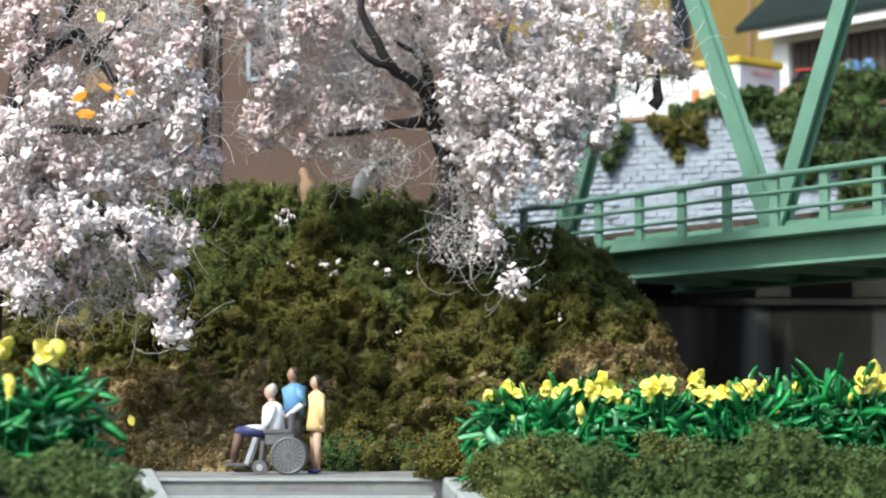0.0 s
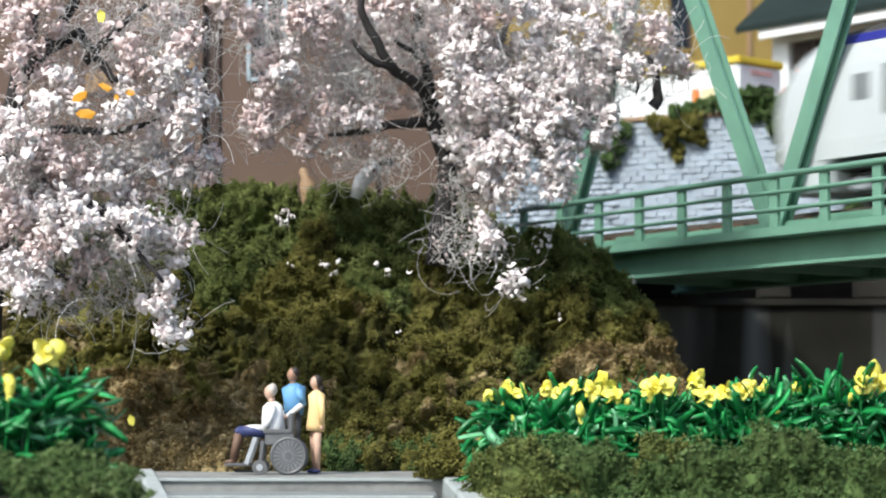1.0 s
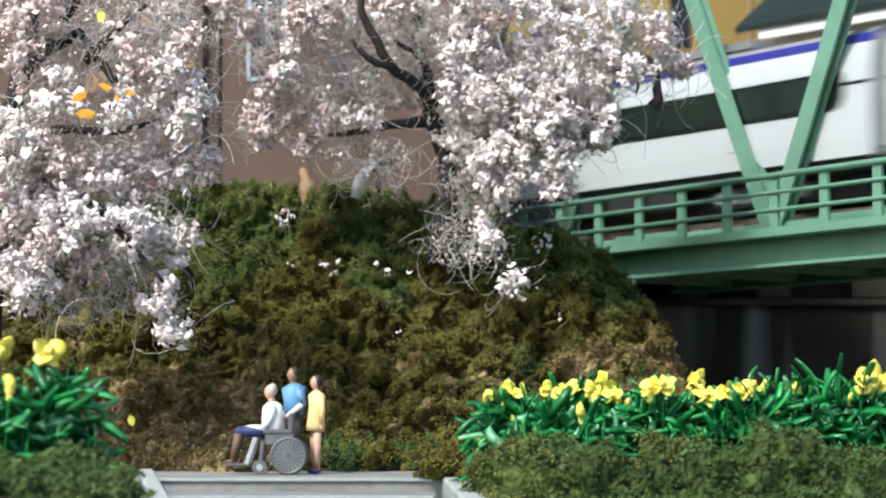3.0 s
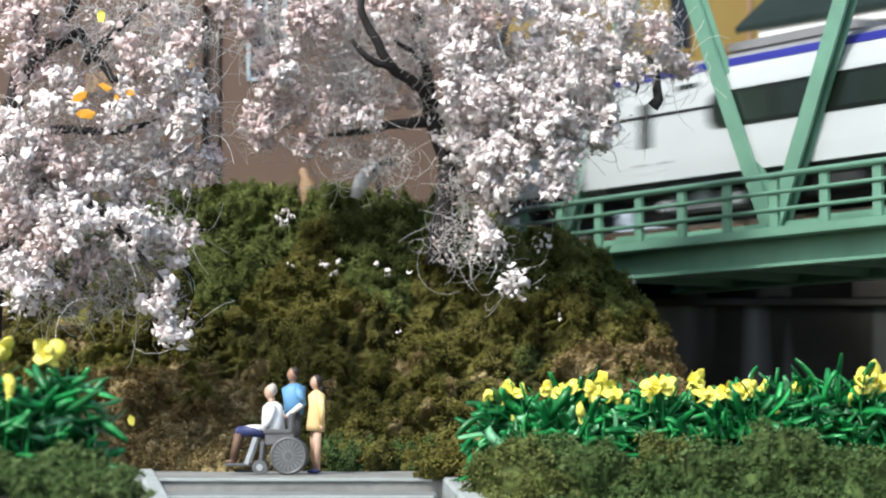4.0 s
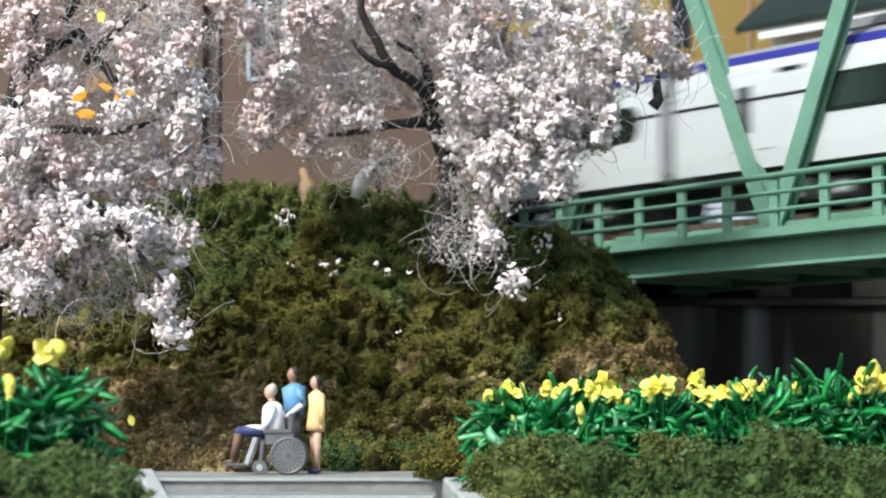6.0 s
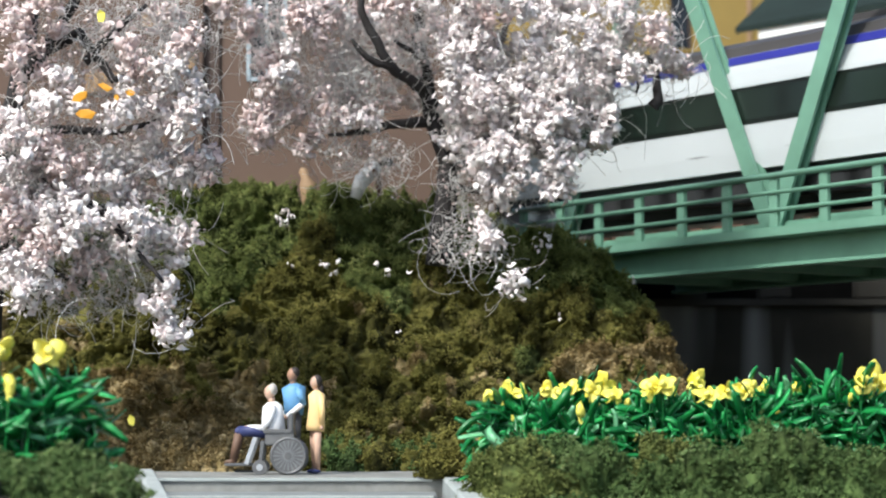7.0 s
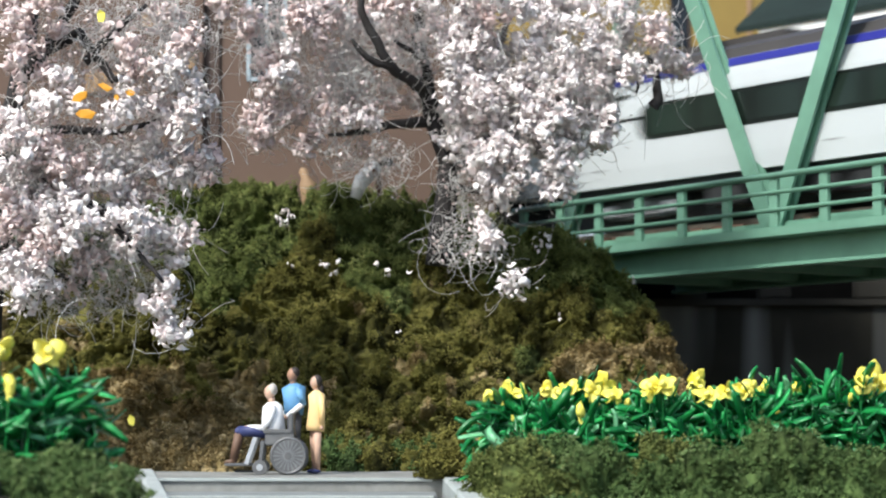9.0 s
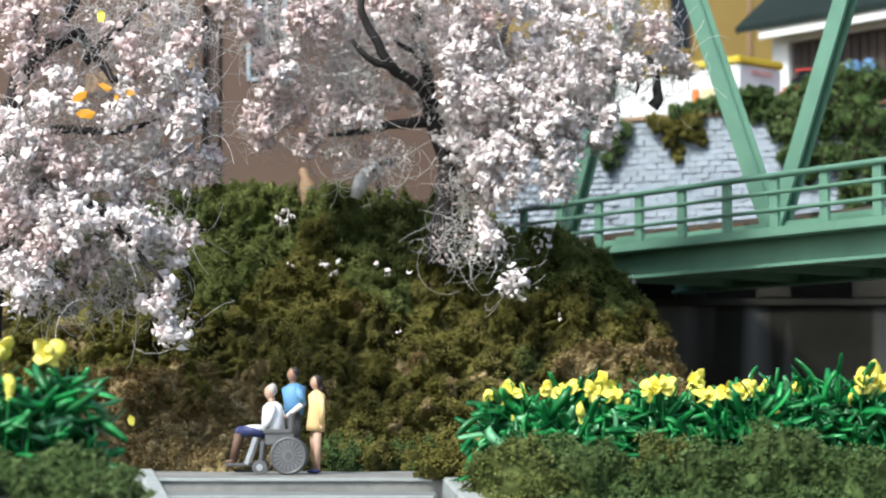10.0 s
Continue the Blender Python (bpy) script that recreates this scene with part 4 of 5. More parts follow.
def garage():
    """White house with a dark green roof and brown timber doors; front along local -x to +x."""
    e = lead("garage_house", 72.0, 462.0, 61.0, -48, "white garage with dark green roof and brown timber doors", "house")
    part("pier", bevelled(0, 4.6, 0, 4, 0, 30, 0.2), M_WHITEWALL, e, "white corner pier")
    part("lintel", bevelled(4.65, 70, 0, 3, 26.0, 30, 0.2), M_WHITEWALL, e, "white lintel")
    part("side_wall", boxed(0, 2, 4.05, 30, 0, 30), M_WHITEWALL, e)
    part("back_wall", boxed(0, 70, 30.05, 32, 0, 30), M_WHITEWALL, e)
    part("end_wall", boxed(68, 70, 4.05, 30, 0, 30), M_WHITEWALL, e)
    for k in range(5):
        x = 5.0 + k * 9.0
        d = part("door", boxed(x, x + 8.8, 1.5, 2.3, 0, 25.95), M_TIMBER, e, "dark brown timber garage door")
        for j in range(4):
            part("board", bevelled(x + 0.15 + j * 2.2, x + 2.1 + j * 2.2, 1.1, 1.5, 0.1, 25.5, 0.08), M_TIMBER, d)
        part("rail", bevelled(x, x + 8.8, 0.8, 1.1, 15, 16.4, 0.08), M_TIMBER, d)
    bm = bmesh.new()
    pr = [(-5, 28.6), (-5, 30.0), (16, 46), (37, 30.0), (37, 28.6), (16, 44.2)]
    a = [[bm.verts.new((x, y, z)) for y, z in pr] for x in (-6, 74)]
    n = len(pr)
    for k in range(n):
        bm.faces.new((a[0][k], a[0][(k + 1) % n], a[1][(k + 1) % n], a[1][k]))
    bm.faces.new(a[0][::-1]), bm.faces.new(a[1])
    part("roof", bm, M_SLATE, e, "dark green roof")
    part("fascia", bevelled(0, 74, -4.5, -3.9, 26.6, 29.0, 0.1), M_WHITEWALL, e, "white fascia under the eave")
    part("gable", boxed(0.1, 1.9, 0.2, 31, 30.05, 31), M_WHITEWALL, e)
    return e


def small_car(x, y, rz, body, label):
    e = lead("model_car", x, y, 62.0, rz, label, "car")
    part("body", bevelled(-13, 13, -5.5, 5.5, 1.2, 5.2, 0.9), body, e)
    part("cabin", bevelled(-7.5, 6.5, -4.8, 4.8, 5.2, 9.0, 1.3), M_GLASS, e)
    part("roof", bevelled(-6.0, 5.0, -4.4, 4.4, 8.9, 9.5, 0.25), body, e)
    for wx in (-8, 8):
        for wy in (-5, 5):
            part("wheel", tube(bmesh.new(), [(wx, wy - 0.6, 2.0), (wx, wy + 0.6, 2.0)], 2.0, 14), M_BLACK, e)
    return e


bus()
ochre_building()
garage()
small_car(73.2, 403, 62, M_RED, "red model car parked by the garage")
e = lead("tarpaulin", 87.0, 438, 61.0, -30, "pale blue folded tarpaulin bundles before the garage", "tarpaulin")
part("bundle", bevelled(-3.5, -0.4, -1.5, 1.5, 0, 18.6, 0.5), M_BLUE, e)
part("bundle", bevelled(0.4, 3.0, -1.5, 1.5, 0, 18.6, 0.5), M_BLUE, e)


def hanging_shrub(name, x, y, z, pts, material, label):
    """Foam that spills over the wall: a run of lumps, (dx, dz, r) each."""
    e = lead(name, x, y, z, -28, label, "shrub", "shrubs on the block wall")
    c = np.array([[p[0], RNG.uniform(-1.6, -0.4), p[1]] for p in pts])
    r = np.array([p[2] for p in pts])
    cv, cf = spheres(c, r * 0.72)
    soup("core", cv, cf, M_CORE, e)
    v, f = foam(c, r, 46, 22, (0.10, 0.28), (0, -1, 0.3))
    tagged(soup("foliage", v, f, material, e), kind="stuff")
    return e


hanging_shrub("wall_shrub", 37, 400, 62, [(-4.5, -1.5, 2.0), (-2.6, -2.4, 1.8), (-4.2, -5, 2.0), (-5.5, -8, 1.8)], M_FOAM_DARK, "dark green foam shrub at the wall top")
hanging_shrub("wall_shrub", 37, 400, 62, [(3.8, -0.8, 1.3), (5.4, -1.6, 1.7), (7.4, -2.6, 2.0), (9.8, -2.2, 1.9), (7.0, -5.0, 1.4), (8.2, -6.6, 1.1), (8.4, -8, 0.8), (12, -1.4, 1.8), (12.6, -4, 1.3), (11.4, -3.6, 1.4), (13.2, -5.2, 0.8)], M_FOAM, "olive foam creeper hanging over the block wall")
hanging_shrub("wall_shrub", 37, 400, 62, [(8, 0.6, 1.3), (10.5, 0.9, 1.4), (13, 1.2, 1.5), (15.5, 1.7, 1.6), (18, 1.8, 1.8), (20.5, 2.2, 1.7), (23, 2.4, 1.9), (25.5, 2.0, 2.0), (19.5, 0.2, 1.3), (23.6, -0.5, 1.6), (27, -0.4, 2.2)], M_FOAM_DARK, "green foam hedge along the wall top")
hanging_shrub("wall_shrub", 37, 400, 62, [(29, 0.5, 2.2), (32, 1.4, 2.6), (35.5, 3, 2.8), (38.5, 4.4, 2.8), (42, 4.2, 3), (46, 3.4, 3.4), (28.6, -4, 2.2), (31.5, -4, 3), (36, -3, 3.4), (41, -3, 4), (46, -4, 4),
              (29.8, -8.5, 2), (33, -9, 2.6), (37.5, -9, 3.2), (42, -10, 3.4), (46.5, -11, 3.2), (33.5, -12.6, 1.7), (41, -15.5, 2.4), (42, -19.5, 1.8), (42.6, -22.5, 1.3), (45.5, -16, 2), (33.5, -0.6, 3.0), (38.5, 0.6, 3.2), (44, 0.4, 3.6), (30.5, -1.6, 2.4)], M_FOAM_DARK, "large dark green foam shrub spilling over the wall")


# ---- cherry trees ----
def tree(name, base, limbs, clusters, pink, grey, depth, label, scale=1.0, fibre=2.7, full=1.0, bare=None):
    """Trunk and limbs, drooping clusters of flakes, and a haze of grey fibre."""
    e = lead(name, *base, label=label, category="tree")
    o = Vector(base)
    for i, (pts, r0, r1) in enumerate(limbs):
        n = len(pts)
        q = [Vector(p) - o for p in pts]
        fine = []
        for a, b in zip(q, q[1:]):
            for k in range(4):
                p = a.lerp(b, k / 4)
                fine.append(p + Vector(noise.noise_vector(p * 0.5)) * 0.35 * (0 if not fine else 1))
        fine.append(q[-1])
        rad = [r0 + (r1 - r0) * k / (len(fine) - 1) for k in range(len(fine))]
        part("trunk" if i == 0 else "limb", tube(bmesh.new(), fine, rad, 9), M_BARK, e, smooth=True)
    for group, mt, gain, nm in ((clusters, M_BLOSSOM, 21.0, "crown"), (pink, M_BLOSSOM_PINK, 17.0, "crown")):
        for k, (x, z, rx, rz) in enumerate(group):
            y = depth - 2.5 + RNG.uniform(-5, 2)
            thin = 1.0
            if bare and bare[0] < x < bare[1] and bare[2] < z < bare[3]:     # few blossoms where the limbs show
                y, thin = depth + 2.5, 1.1
            n = max(4, int(rx * rz * 0.8))
            c = in_ball(n) * np.array([rx * 0.9, (rx + rz) * 0.4, rz * 0.9]) + np.array([x, y, z]) - np.array(base)
            each = max(8, int(rx * rz * gain * full * thin * RNG.uniform(1.1, 2.1) / n))
            pts = on_lumps(c, RNG.uniform(0.5, 1.5, n), each, 0.55)
            v, f = flakes(pts, (0.2 + 0.5 * RNG.random(len(pts)) ** 1.6) * scale)
            tagged(soup(nm, v, f, mt, e), kind="stuff")
    sv, sf, off = [], [], 0
    for i, (x, z, rx, rz) in enumerate(list(grey) + list(clusters) + list(pink)):
        more = fibre if i < len(grey) else 1.0
        for count, ln, cu in ((int(rx * rz * 2.4 * more), (3, 7), 0.9), (int(rx * rz * 0.6 * more), (6, 13), 0.45)):
            s = in_ball(max(2, count)) * np.array([rx, (rx + rz) * 0.5, rz]) + np.array([x, depth - 0.5, z]) - np.array(base)
            v, f = strands(s, RNG.uniform(*ln, len(s)), 0.038 * scale, 7, cu)
            sv.append(v), sf.append(f + off)
            off += len(v)
    tagged(soup("fibre_haze", np.concatenate(sv), np.concatenate(sf), M_FIBRE, e, "tangled grey fibre between the blossoms"), kind="stuff")
    # sparse crumbs caught in the fibre
    pts = []
    for x, z, rx, rz in grey:
        pts.append(in_ball(int(rx * rz * 5)) * np.array([rx, (rx + rz) * 0.5, rz]) + np.array([x, depth, z]) - np.array(base))
    if pts:
        pts = np.concatenate(pts)
        v, f = flakes(pts, RNG.uniform(0.12, 0.36, len(pts)) * scale)
        tagged(soup("loose_petals", v, f, M_BLOSSOM_PINK, e), kind="stuff")
    return e


WHITE_A = [(4.7, 52.1, 5.3, 4.3), (8.3, 46.0, 6.0, 5.3), (10.8, 39.9, 5.3, 3.9), (16.2, 52.1, 4.3, 4.3), (19.1, 44.5, 3.4, 6.0), (22.0, 56.1, 5.3, 3.2),
           (14.5, 57.2, 6.0, 2.8), (3.3, 45.3, 3.6, 3.6), (8.3, 35.2, 2.8, 3.2), (13.3, 35.2, 2.8, 3.2), (27.0, 51.4, 2.8, 1.3),
           (5.8, 28.4, 2.8, 2.5), (8.6, 22.3, 1.3, 2.0), (15.5, 41.3, 4.3, 3.2), (-10.3, 42.7, 3.2, 1.4), (-10.4, 56.1, 2.8, 2.1), (-18.9, 49.6, 1.8, 2.8)]
WHITE_A += [(12.6, 51.1, 5.0, 4.3), (15.5, 45.6, 4.3, 4.3), (20.2, 51.1, 3.6, 3.6), (12.6, 42.0, 4.3, 3.6), (1.1, 51.1, 2.8, 4.3), (6.9, 37.3, 3.6, 3.2),
            (4.4, 40.6, 3.2, 2.8), (22.3, 49.3, 2.5, 2.8), (0.4, 43.5, 1.8, 2.8), (-0.3, 57.6, 4.3, 2.5), (8.3, 57.6, 4.3, 2.5), (5.5, 48.2, 4.3, 3.6), (28.4, 50.0, 3.6, 1.0), (6.8, 45.3, 4.0, 3.0), (11.5, 43.0, 3.5, 3.0), (3.0, 41.0, 2.6, 3.0), (9.0, 48.5, 3.5, 2.5)]
PINK_A = [(-22.5, 42.7, 3.4, 3.0), (-17.1, 40.6, 4.3, 1.3), (6.2, 55.4, 2.5, 2.8), (-25.5, 57.2, 3.2, 2.8), (-21.8, 51.1, 2.0, 3.9), (-4.6, 48.2, 3.6, 2.8), (-0.3, 54.7, 3.2, 3.9),
          (-12.5, 52.1, 2.5, 2.1), (-6.0, 57.6, 4.3, 2.1), (-17.5, 54.7, 3.6, 3.6)]
PINK_A += [(-20.4, 46.0, 3.2, 3.2), (-15.3, 44.5, 3.6, 2.5), (-25.4, 54.7, 2.1, 1.8), (-11.8, 48.2, 3.6, 2.8), (-7.5, 54.7, 2.8, 2.5), (-14.0, 57.6, 4.3, 2.1), (-22.5, 40.2, 2.8, 1.0), (30.0, 50.0, 3.4, 0.9), (27.0, 53.6, 3.0, 2.6)]
GREY_A = [(-13.9, 47.4, 7.1, 5.3), (-6.0, 52.5, 6.4, 4.3), (-16.1, 56.1, 7.8, 3.6), (2.6, 28.0, 5.0, 3.2), (11.9, 48.2, 7.8, 7.1), (17.7, 50.3, 7.1, 6.4), (29.1, 50.0, 3.9, 1.3),
          (-9.6, 38.8, 6.4, 2.8), (2.6, 35.2, 3.6, 4.3), (25.6, 54.7, 4.3, 3.9), (-21.8, 54.7, 3.6, 4.3)]
tree("cherry_tree", (-0.6, 270.0, 25.3),
     [([(-0.6, 270.0, 25.3), (0.1, 270.0, 31.8), (0.8, 270.0, 38.3), (-1.4, 270.0, 44.1), (-2.8, 270.0, 51.4), (-3.2, 270.0, 58.0), (-2.8, 270.0, 65.3)], 1.75, 0.5),
      ([(-1.2, 270.0, 43.7), (-6.0, 268.0, 43.1), (-10.2, 266.0, 41.8), (-14.4, 265.0, 41.3)], 0.8, 0.2),
      ([(-2.4, 269.5, 47.4), (-3.6, 266.0, 48.0), (-6.5, 263.0, 49.6), (-8.6, 262.0, 53.3), (-10.0, 262.0, 56.2), (-10.6, 262.0, 59.0)], 0.85, 0.4),
      ([(-6.5, 263.0, 49.6), (-9.7, 262.0, 50.6), (-11.3, 262.0, 52.9)], 0.6, 0.25),
      ([(-2.8, 269.5, 51.0), (-4.2, 264.0, 51.9), (-6.0, 263.0, 52.9)], 0.5, 0.2),
      ([(0.4, 270.0, 39.0), (4.8, 272.0, 45.1), (10.7, 274.0, 51.3), (16.7, 275.0, 58.2)], 0.9, 0.3),
      ([(1.2, 270.0, 37.6), (5.4, 268.0, 40.9), (12.0, 270.0, 45.6), (18.6, 272.0, 49.5), (26.3, 268.0, 51.8)], 0.8, 0.2),
      ([(24.2, 265.0, 50.6), (24.9, 265.0, 48.4), (24.2, 265.0, 46.6)], 0.35, 0.15),
      ([(25.9, 264.0, 50.8), (26.7, 264.0, 48.3), (26.9, 264.0, 45.8), (26.2, 264.0, 44.7)], 0.35, 0.8),
      ([(0.4, 270.0, 35.4), (4.0, 268.0, 34.8), (6.8, 266.0, 33.5)], 0.6, 0.25),
      ([(7.0, 274.0, 52.8), (8.5, 274.0, 58.0), (9.3, 274.0, 63.2)], 0.5, 0.3)],
     WHITE_A, PINK_A, GREY_A, 268.0, "flowering pink and white cherry tree on the bank", bare=(-13.0, 0.6, 43.0, 57.0))

WHITE_B = [(-28.9, 43.8, 4.1, 2.5), (-32.7, 39.4, 4.4, 2.8), (-28.3, 39.7, 3.2, 3.5), (-46.0, 34.6, 4.1, 3.2), (-28.8, 33.9, 3.8, 2.2), (-35.8, 34.6, 3.8, 2.5), (-42.7, 27.5, 6.3, 2.8),
           (-34.5, 27.5, 5.1, 3.5), (-30.7, 25.0, 2.8, 3.2), (-45.8, 21.2, 3.8, 4.1), (-31.9, 19.3, 3.5, 3.8), (-29.0, 15.5, 1.9, 1.8), (-41.6, 41.0, 3.2, 3.2), (-44.5, 29.5, 4.6, 3.0), (-38.5, 31.5, 4.0, 2.5), (-46.2, 32.5, 3.4, 2.6), (-31.5, 34.5, 3.2, 2.4), (-47.0, 39.0, 2.6, 2.6)]
PINK_B = [(-47.2, 28.2, 3.8, 3.8), (-40.9, 31.4, 5.1, 2.5), (-43.3, 25.0, 4.4, 2.2), (-46.1, 44.8, 2.5, 3.8), (-26.3, 33.9, 1.4, 2.5), (-40.8, 22.5, 3.8, 2.5), (-47.5, 50.6, 3.2, 2.8),
          (-28.8, 26.9, 1.9, 1.6), (-33.3, 32.0, 3.2, 1.9), (-41.6, 35.2, 3.8, 2.5), (-43.0, 49.3, 2.2, 1.9), (-35.7, 48.4, 2.2, 1.6), (-30.9, 51.6, 2.8, 1.6), (-28.3, 47.7, 2.2, 1.6), (-34.0, 44.2, 2.8, 1.6), (-44.3, 51.9, 2.5, 1.6)]
GREY_B = [(-37.2, 45.5, 6.9, 3.8), (-35.4, 50.6, 7.6, 2.5), (-39.0, 36.5, 7.6, 3.8), (-37.0, 24.4, 5.7, 3.8), (-38.8, 19.3, 5.1, 2.5), (-46.0, 33.9, 4.4, 5.7), (-29.6, 49.3, 3.8, 3.8)]
tree("cherry_tree", (-52.6, 240.0, 4.8),
     [([(-52.6, 240.0, 4.8), (-51.2, 240.0, 17.5), (-50.1, 240.0, 29.0), (-49.6, 240.0, 37.4), (-48.4, 240.0, 43.8), (-47.2, 240.0, 48.4), (-46.1, 240.0, 57.5)], 1.7, 0.7),
      ([(-48.1, 240.0, 44.5), (-44.5, 239.0, 48.8), (-41.8, 238.0, 52.5), (-40.6, 238.0, 57.1)], 0.9, 0.5),
      ([(-46.6, 240.0, 47.1), (-40.8, 236.0, 49.0), (-36.6, 234.0, 43.5), (-31.5, 233.0, 44.6)], 0.8, 0.25),
      ([(-39.9, 235.0, 45.6), (-36.8, 235.0, 48.8), (-33.2, 236.0, 52.2)], 0.6, 0.25),
      ([(-49.9, 240.0, 34.1), (-43.7, 236.0, 31.8), (-37.7, 234.0, 29.1), (-34.4, 233.0, 25.2), (-30.5, 232.0, 20.8)], 0.8, 0.2),
      ([(-50.1, 240.0, 26.4), (-45.7, 237.0, 24.3), (-41.0, 236.0, 21.1)], 0.6, 0.2),
      ([(-49.6, 240.0, 37.4), (-43.3, 237.0, 38.3), (-36.0, 235.0, 37.7), (-29.0, 234.0, 39.7)], 0.7, 0.2)],
     WHITE_B, PINK_B, GREY_B, 238.0, "drooping pink cherry tree beside the path", 0.92, 2.9, 1.2)


def leaf_scrap(p, rz, w, name, mt, label, category):
    """A small folded leaf."""
    bm = bmesh.new()
    loop = [(-1, 0), (-0.5, 0.42), (0.3, 0.5), (1, 0.1), (0.6, -0.35), (-0.4, -0.4)]
    loop = [(a * RNG.uniform(0.7, 1.15), b * RNG.uniform(0.6, 1.5)) for a, b in loop]
    top = [bm.verts.new((x * w, 0.25 * abs(y) * w, y * w)) for x, y in loop]
    low = [bm.verts.new((x * w, 0.25 * abs(y) * w + 0.12, y * w)) for x, y in loop]
    bm.faces.new(top), bm.faces.new(low[::-1])
    for k in range(6):
        j = (k + 1) % 6
        bm.faces.new((top[k], low[k], low[j], top[j]))
    ob = part(name, bm, mt, m=pose(p[0] * MM, p[1] * MM, p[2] * MM, 0, rz, 0))
    return tagged(ob, label, category, "loose leaves in the tree")


for p, r, w, mt in (((-38.7, 228.0, 38.8), 0, 1.2, M_GOLD), ((-36.5, 228.0, 41.7), 20, 0.9, M_GOLD), ((-39.2, 228.0, 40.7), -30, 0.9, M_GOLD), ((-33.8, 228.0, 41.1), 10, 0.6, M_GOLD), ((-35.3, 228.0, 40.6), 60, 0.5, M_GOLD)):
    leaf_scrap(p, r, w, "fallen_leaf", mt, "orange-yellow leaf caught in the cherry blossom", "leaf")
leaf_scrap((-36.7, 226.0, 49.1), 80, 0.85, "fallen_petal", M_PETAL, "yellow petal caught in the cherry blossom", "petal")
leaf_scrap((-35.0, 240.0, 5.7), 75, 0.8, "fallen_petal", M_PETAL, "yellow petal lying on the bank", "petal")


# ---- hedges and daffodils ----
def blades(n, spread, height, width, messy=0.5):
    """Long bent plastic leaves: flattened four-sided strips, some upright from the root, some tangled."""
    a = RNG.uniform(0, 2 * math.pi, n)
    out = np.stack([np.cos(a), np.sin(a), np.zeros(n)], 1)
    mess = RNG.random(n) < messy
    root = out * (RNG.uniform(0, 0.5, (n, 1)) * spread)
    root[mess] = (in_ball(int(mess.sum())) * np.array([spread * 0.8, spread * 0.6, height * 0.34])) + np.array([0, 0, height * 0.55])
    rise = np.where(mess, RNG.uniform(-0.35, 0.8, n), RNG.uniform(0.55, 1.3, n))
    d = out * np.sqrt(np.maximum(0.05, 1.5 - rise ** 2))[:, None] * np.where(mess, 1.0, 0.55)[:, None]
    d[:, 2] = rise
    d /= np.linalg.norm(d, axis=1)[:, None]
    length = np.where(mess, RNG.uniform(0.28, 0.6, n), RNG.uniform(0.42, 0.74, n)) * height
    bend = RNG.normal(size=(n, 3)) * 0.27
    bend[:, 2] -= np.where(mess, 0.02, 0.10)
    side = np.cross(d, RNG.normal(size=(n, 3)))
    side /= np.linalg.norm(side, axis=1)[:, None]
    wd = width * RNG.uniform(0.7, 1.3, (n, 1))
    S = 6
    p, rings = root, []
    for i in range(S + 1):
        t = i / S
        w = wd * (0.75 + 0.35 * math.sin(math.pi * t)) * (1 if t < 0.8 else 1 - (t - 0.8) * 1.4)
        side = side - (side * d).sum(1)[:, None] * d
        side /= np.linalg.norm(side, axis=1)[:, None]
        nrm = np.cross(side, d)
        rings.append(np.stack([p - side * w / 2, p + nrm * width * 0.03, p + side * w / 2, p - nrm * width * 0.03], 1))
        d = d + bend
        d /= np.linalg.norm(d, axis=1)[:, None]
        p = p + d * (length / S)[:, None]
    v = np.stack(rings, 1)
    v[..., 2] = np.maximum(v[..., 2], 0.0)
    v = v.reshape(n, -1, 3)
    f = []
    for i in range(S):
        for k in range(4):
            f.append([i * 4 + k, i * 4 + (k + 1) % 4, i * 4 + 4 + (k + 1) % 4, i * 4 + 4 + k])
    f.append([3, 2, 1, 0]), f.append([S * 4, S * 4 + 1, S * 4 + 2, S * 4 + 3])
    f = np.array(f)[None] + (np.arange(n) * (S + 1) * 4)[:, None, None]
    return v.reshape(-1, 3), f.reshape(-1, 4)


RNG_SHIFT = [0.0]


def flower_mesh(kind):
    """A plastic daffodil head: lumpy petals round a cup, or a closed drooping bud."""
    bm = bmesh.new()
    RNG_SHIFT[0] += 2.7
    if kind == "open":
        for k in range(5):
            a = k * 72 + RNG.uniform(-24, 24)
            m = Matrix.Rotation(radians(a), 4, 'Y') @ Matrix.Rotation(radians(RNG.uniform(-55, 55)), 4, 'X') @ Matrix.Rotation(radians(RNG.uniform(-35, 35)), 4, 'Z')
            ball(bm, m @ Vector((0.55, 0, 0)), (0.95 * RNG.uniform(0.6, 1.3), 0.06, 0.66 * RNG.uniform(0.7, 1.3)), sub=2, tilt=m)
        tube(bm, [(0, 0.1, 0), (0, -0.35, 0), (0, -0.75, 0.05)], [0.24, 0.28, 0.38], 9)
    else:
        ball(bm, (0, 0, 0), (0.52, 0.45, 0.80), sub=2)
        ball(bm, (-0.05, 0, -0.9), (0.22, 0.2, 0.6), sub=2)
    for v in bm.verts:
        v.co += Vector(noise.noise_vector(v.co * 1.5 + Vector((RNG_SHIFT[0], 3, 1)))) * 0.34
    return bm


HEADS = {}


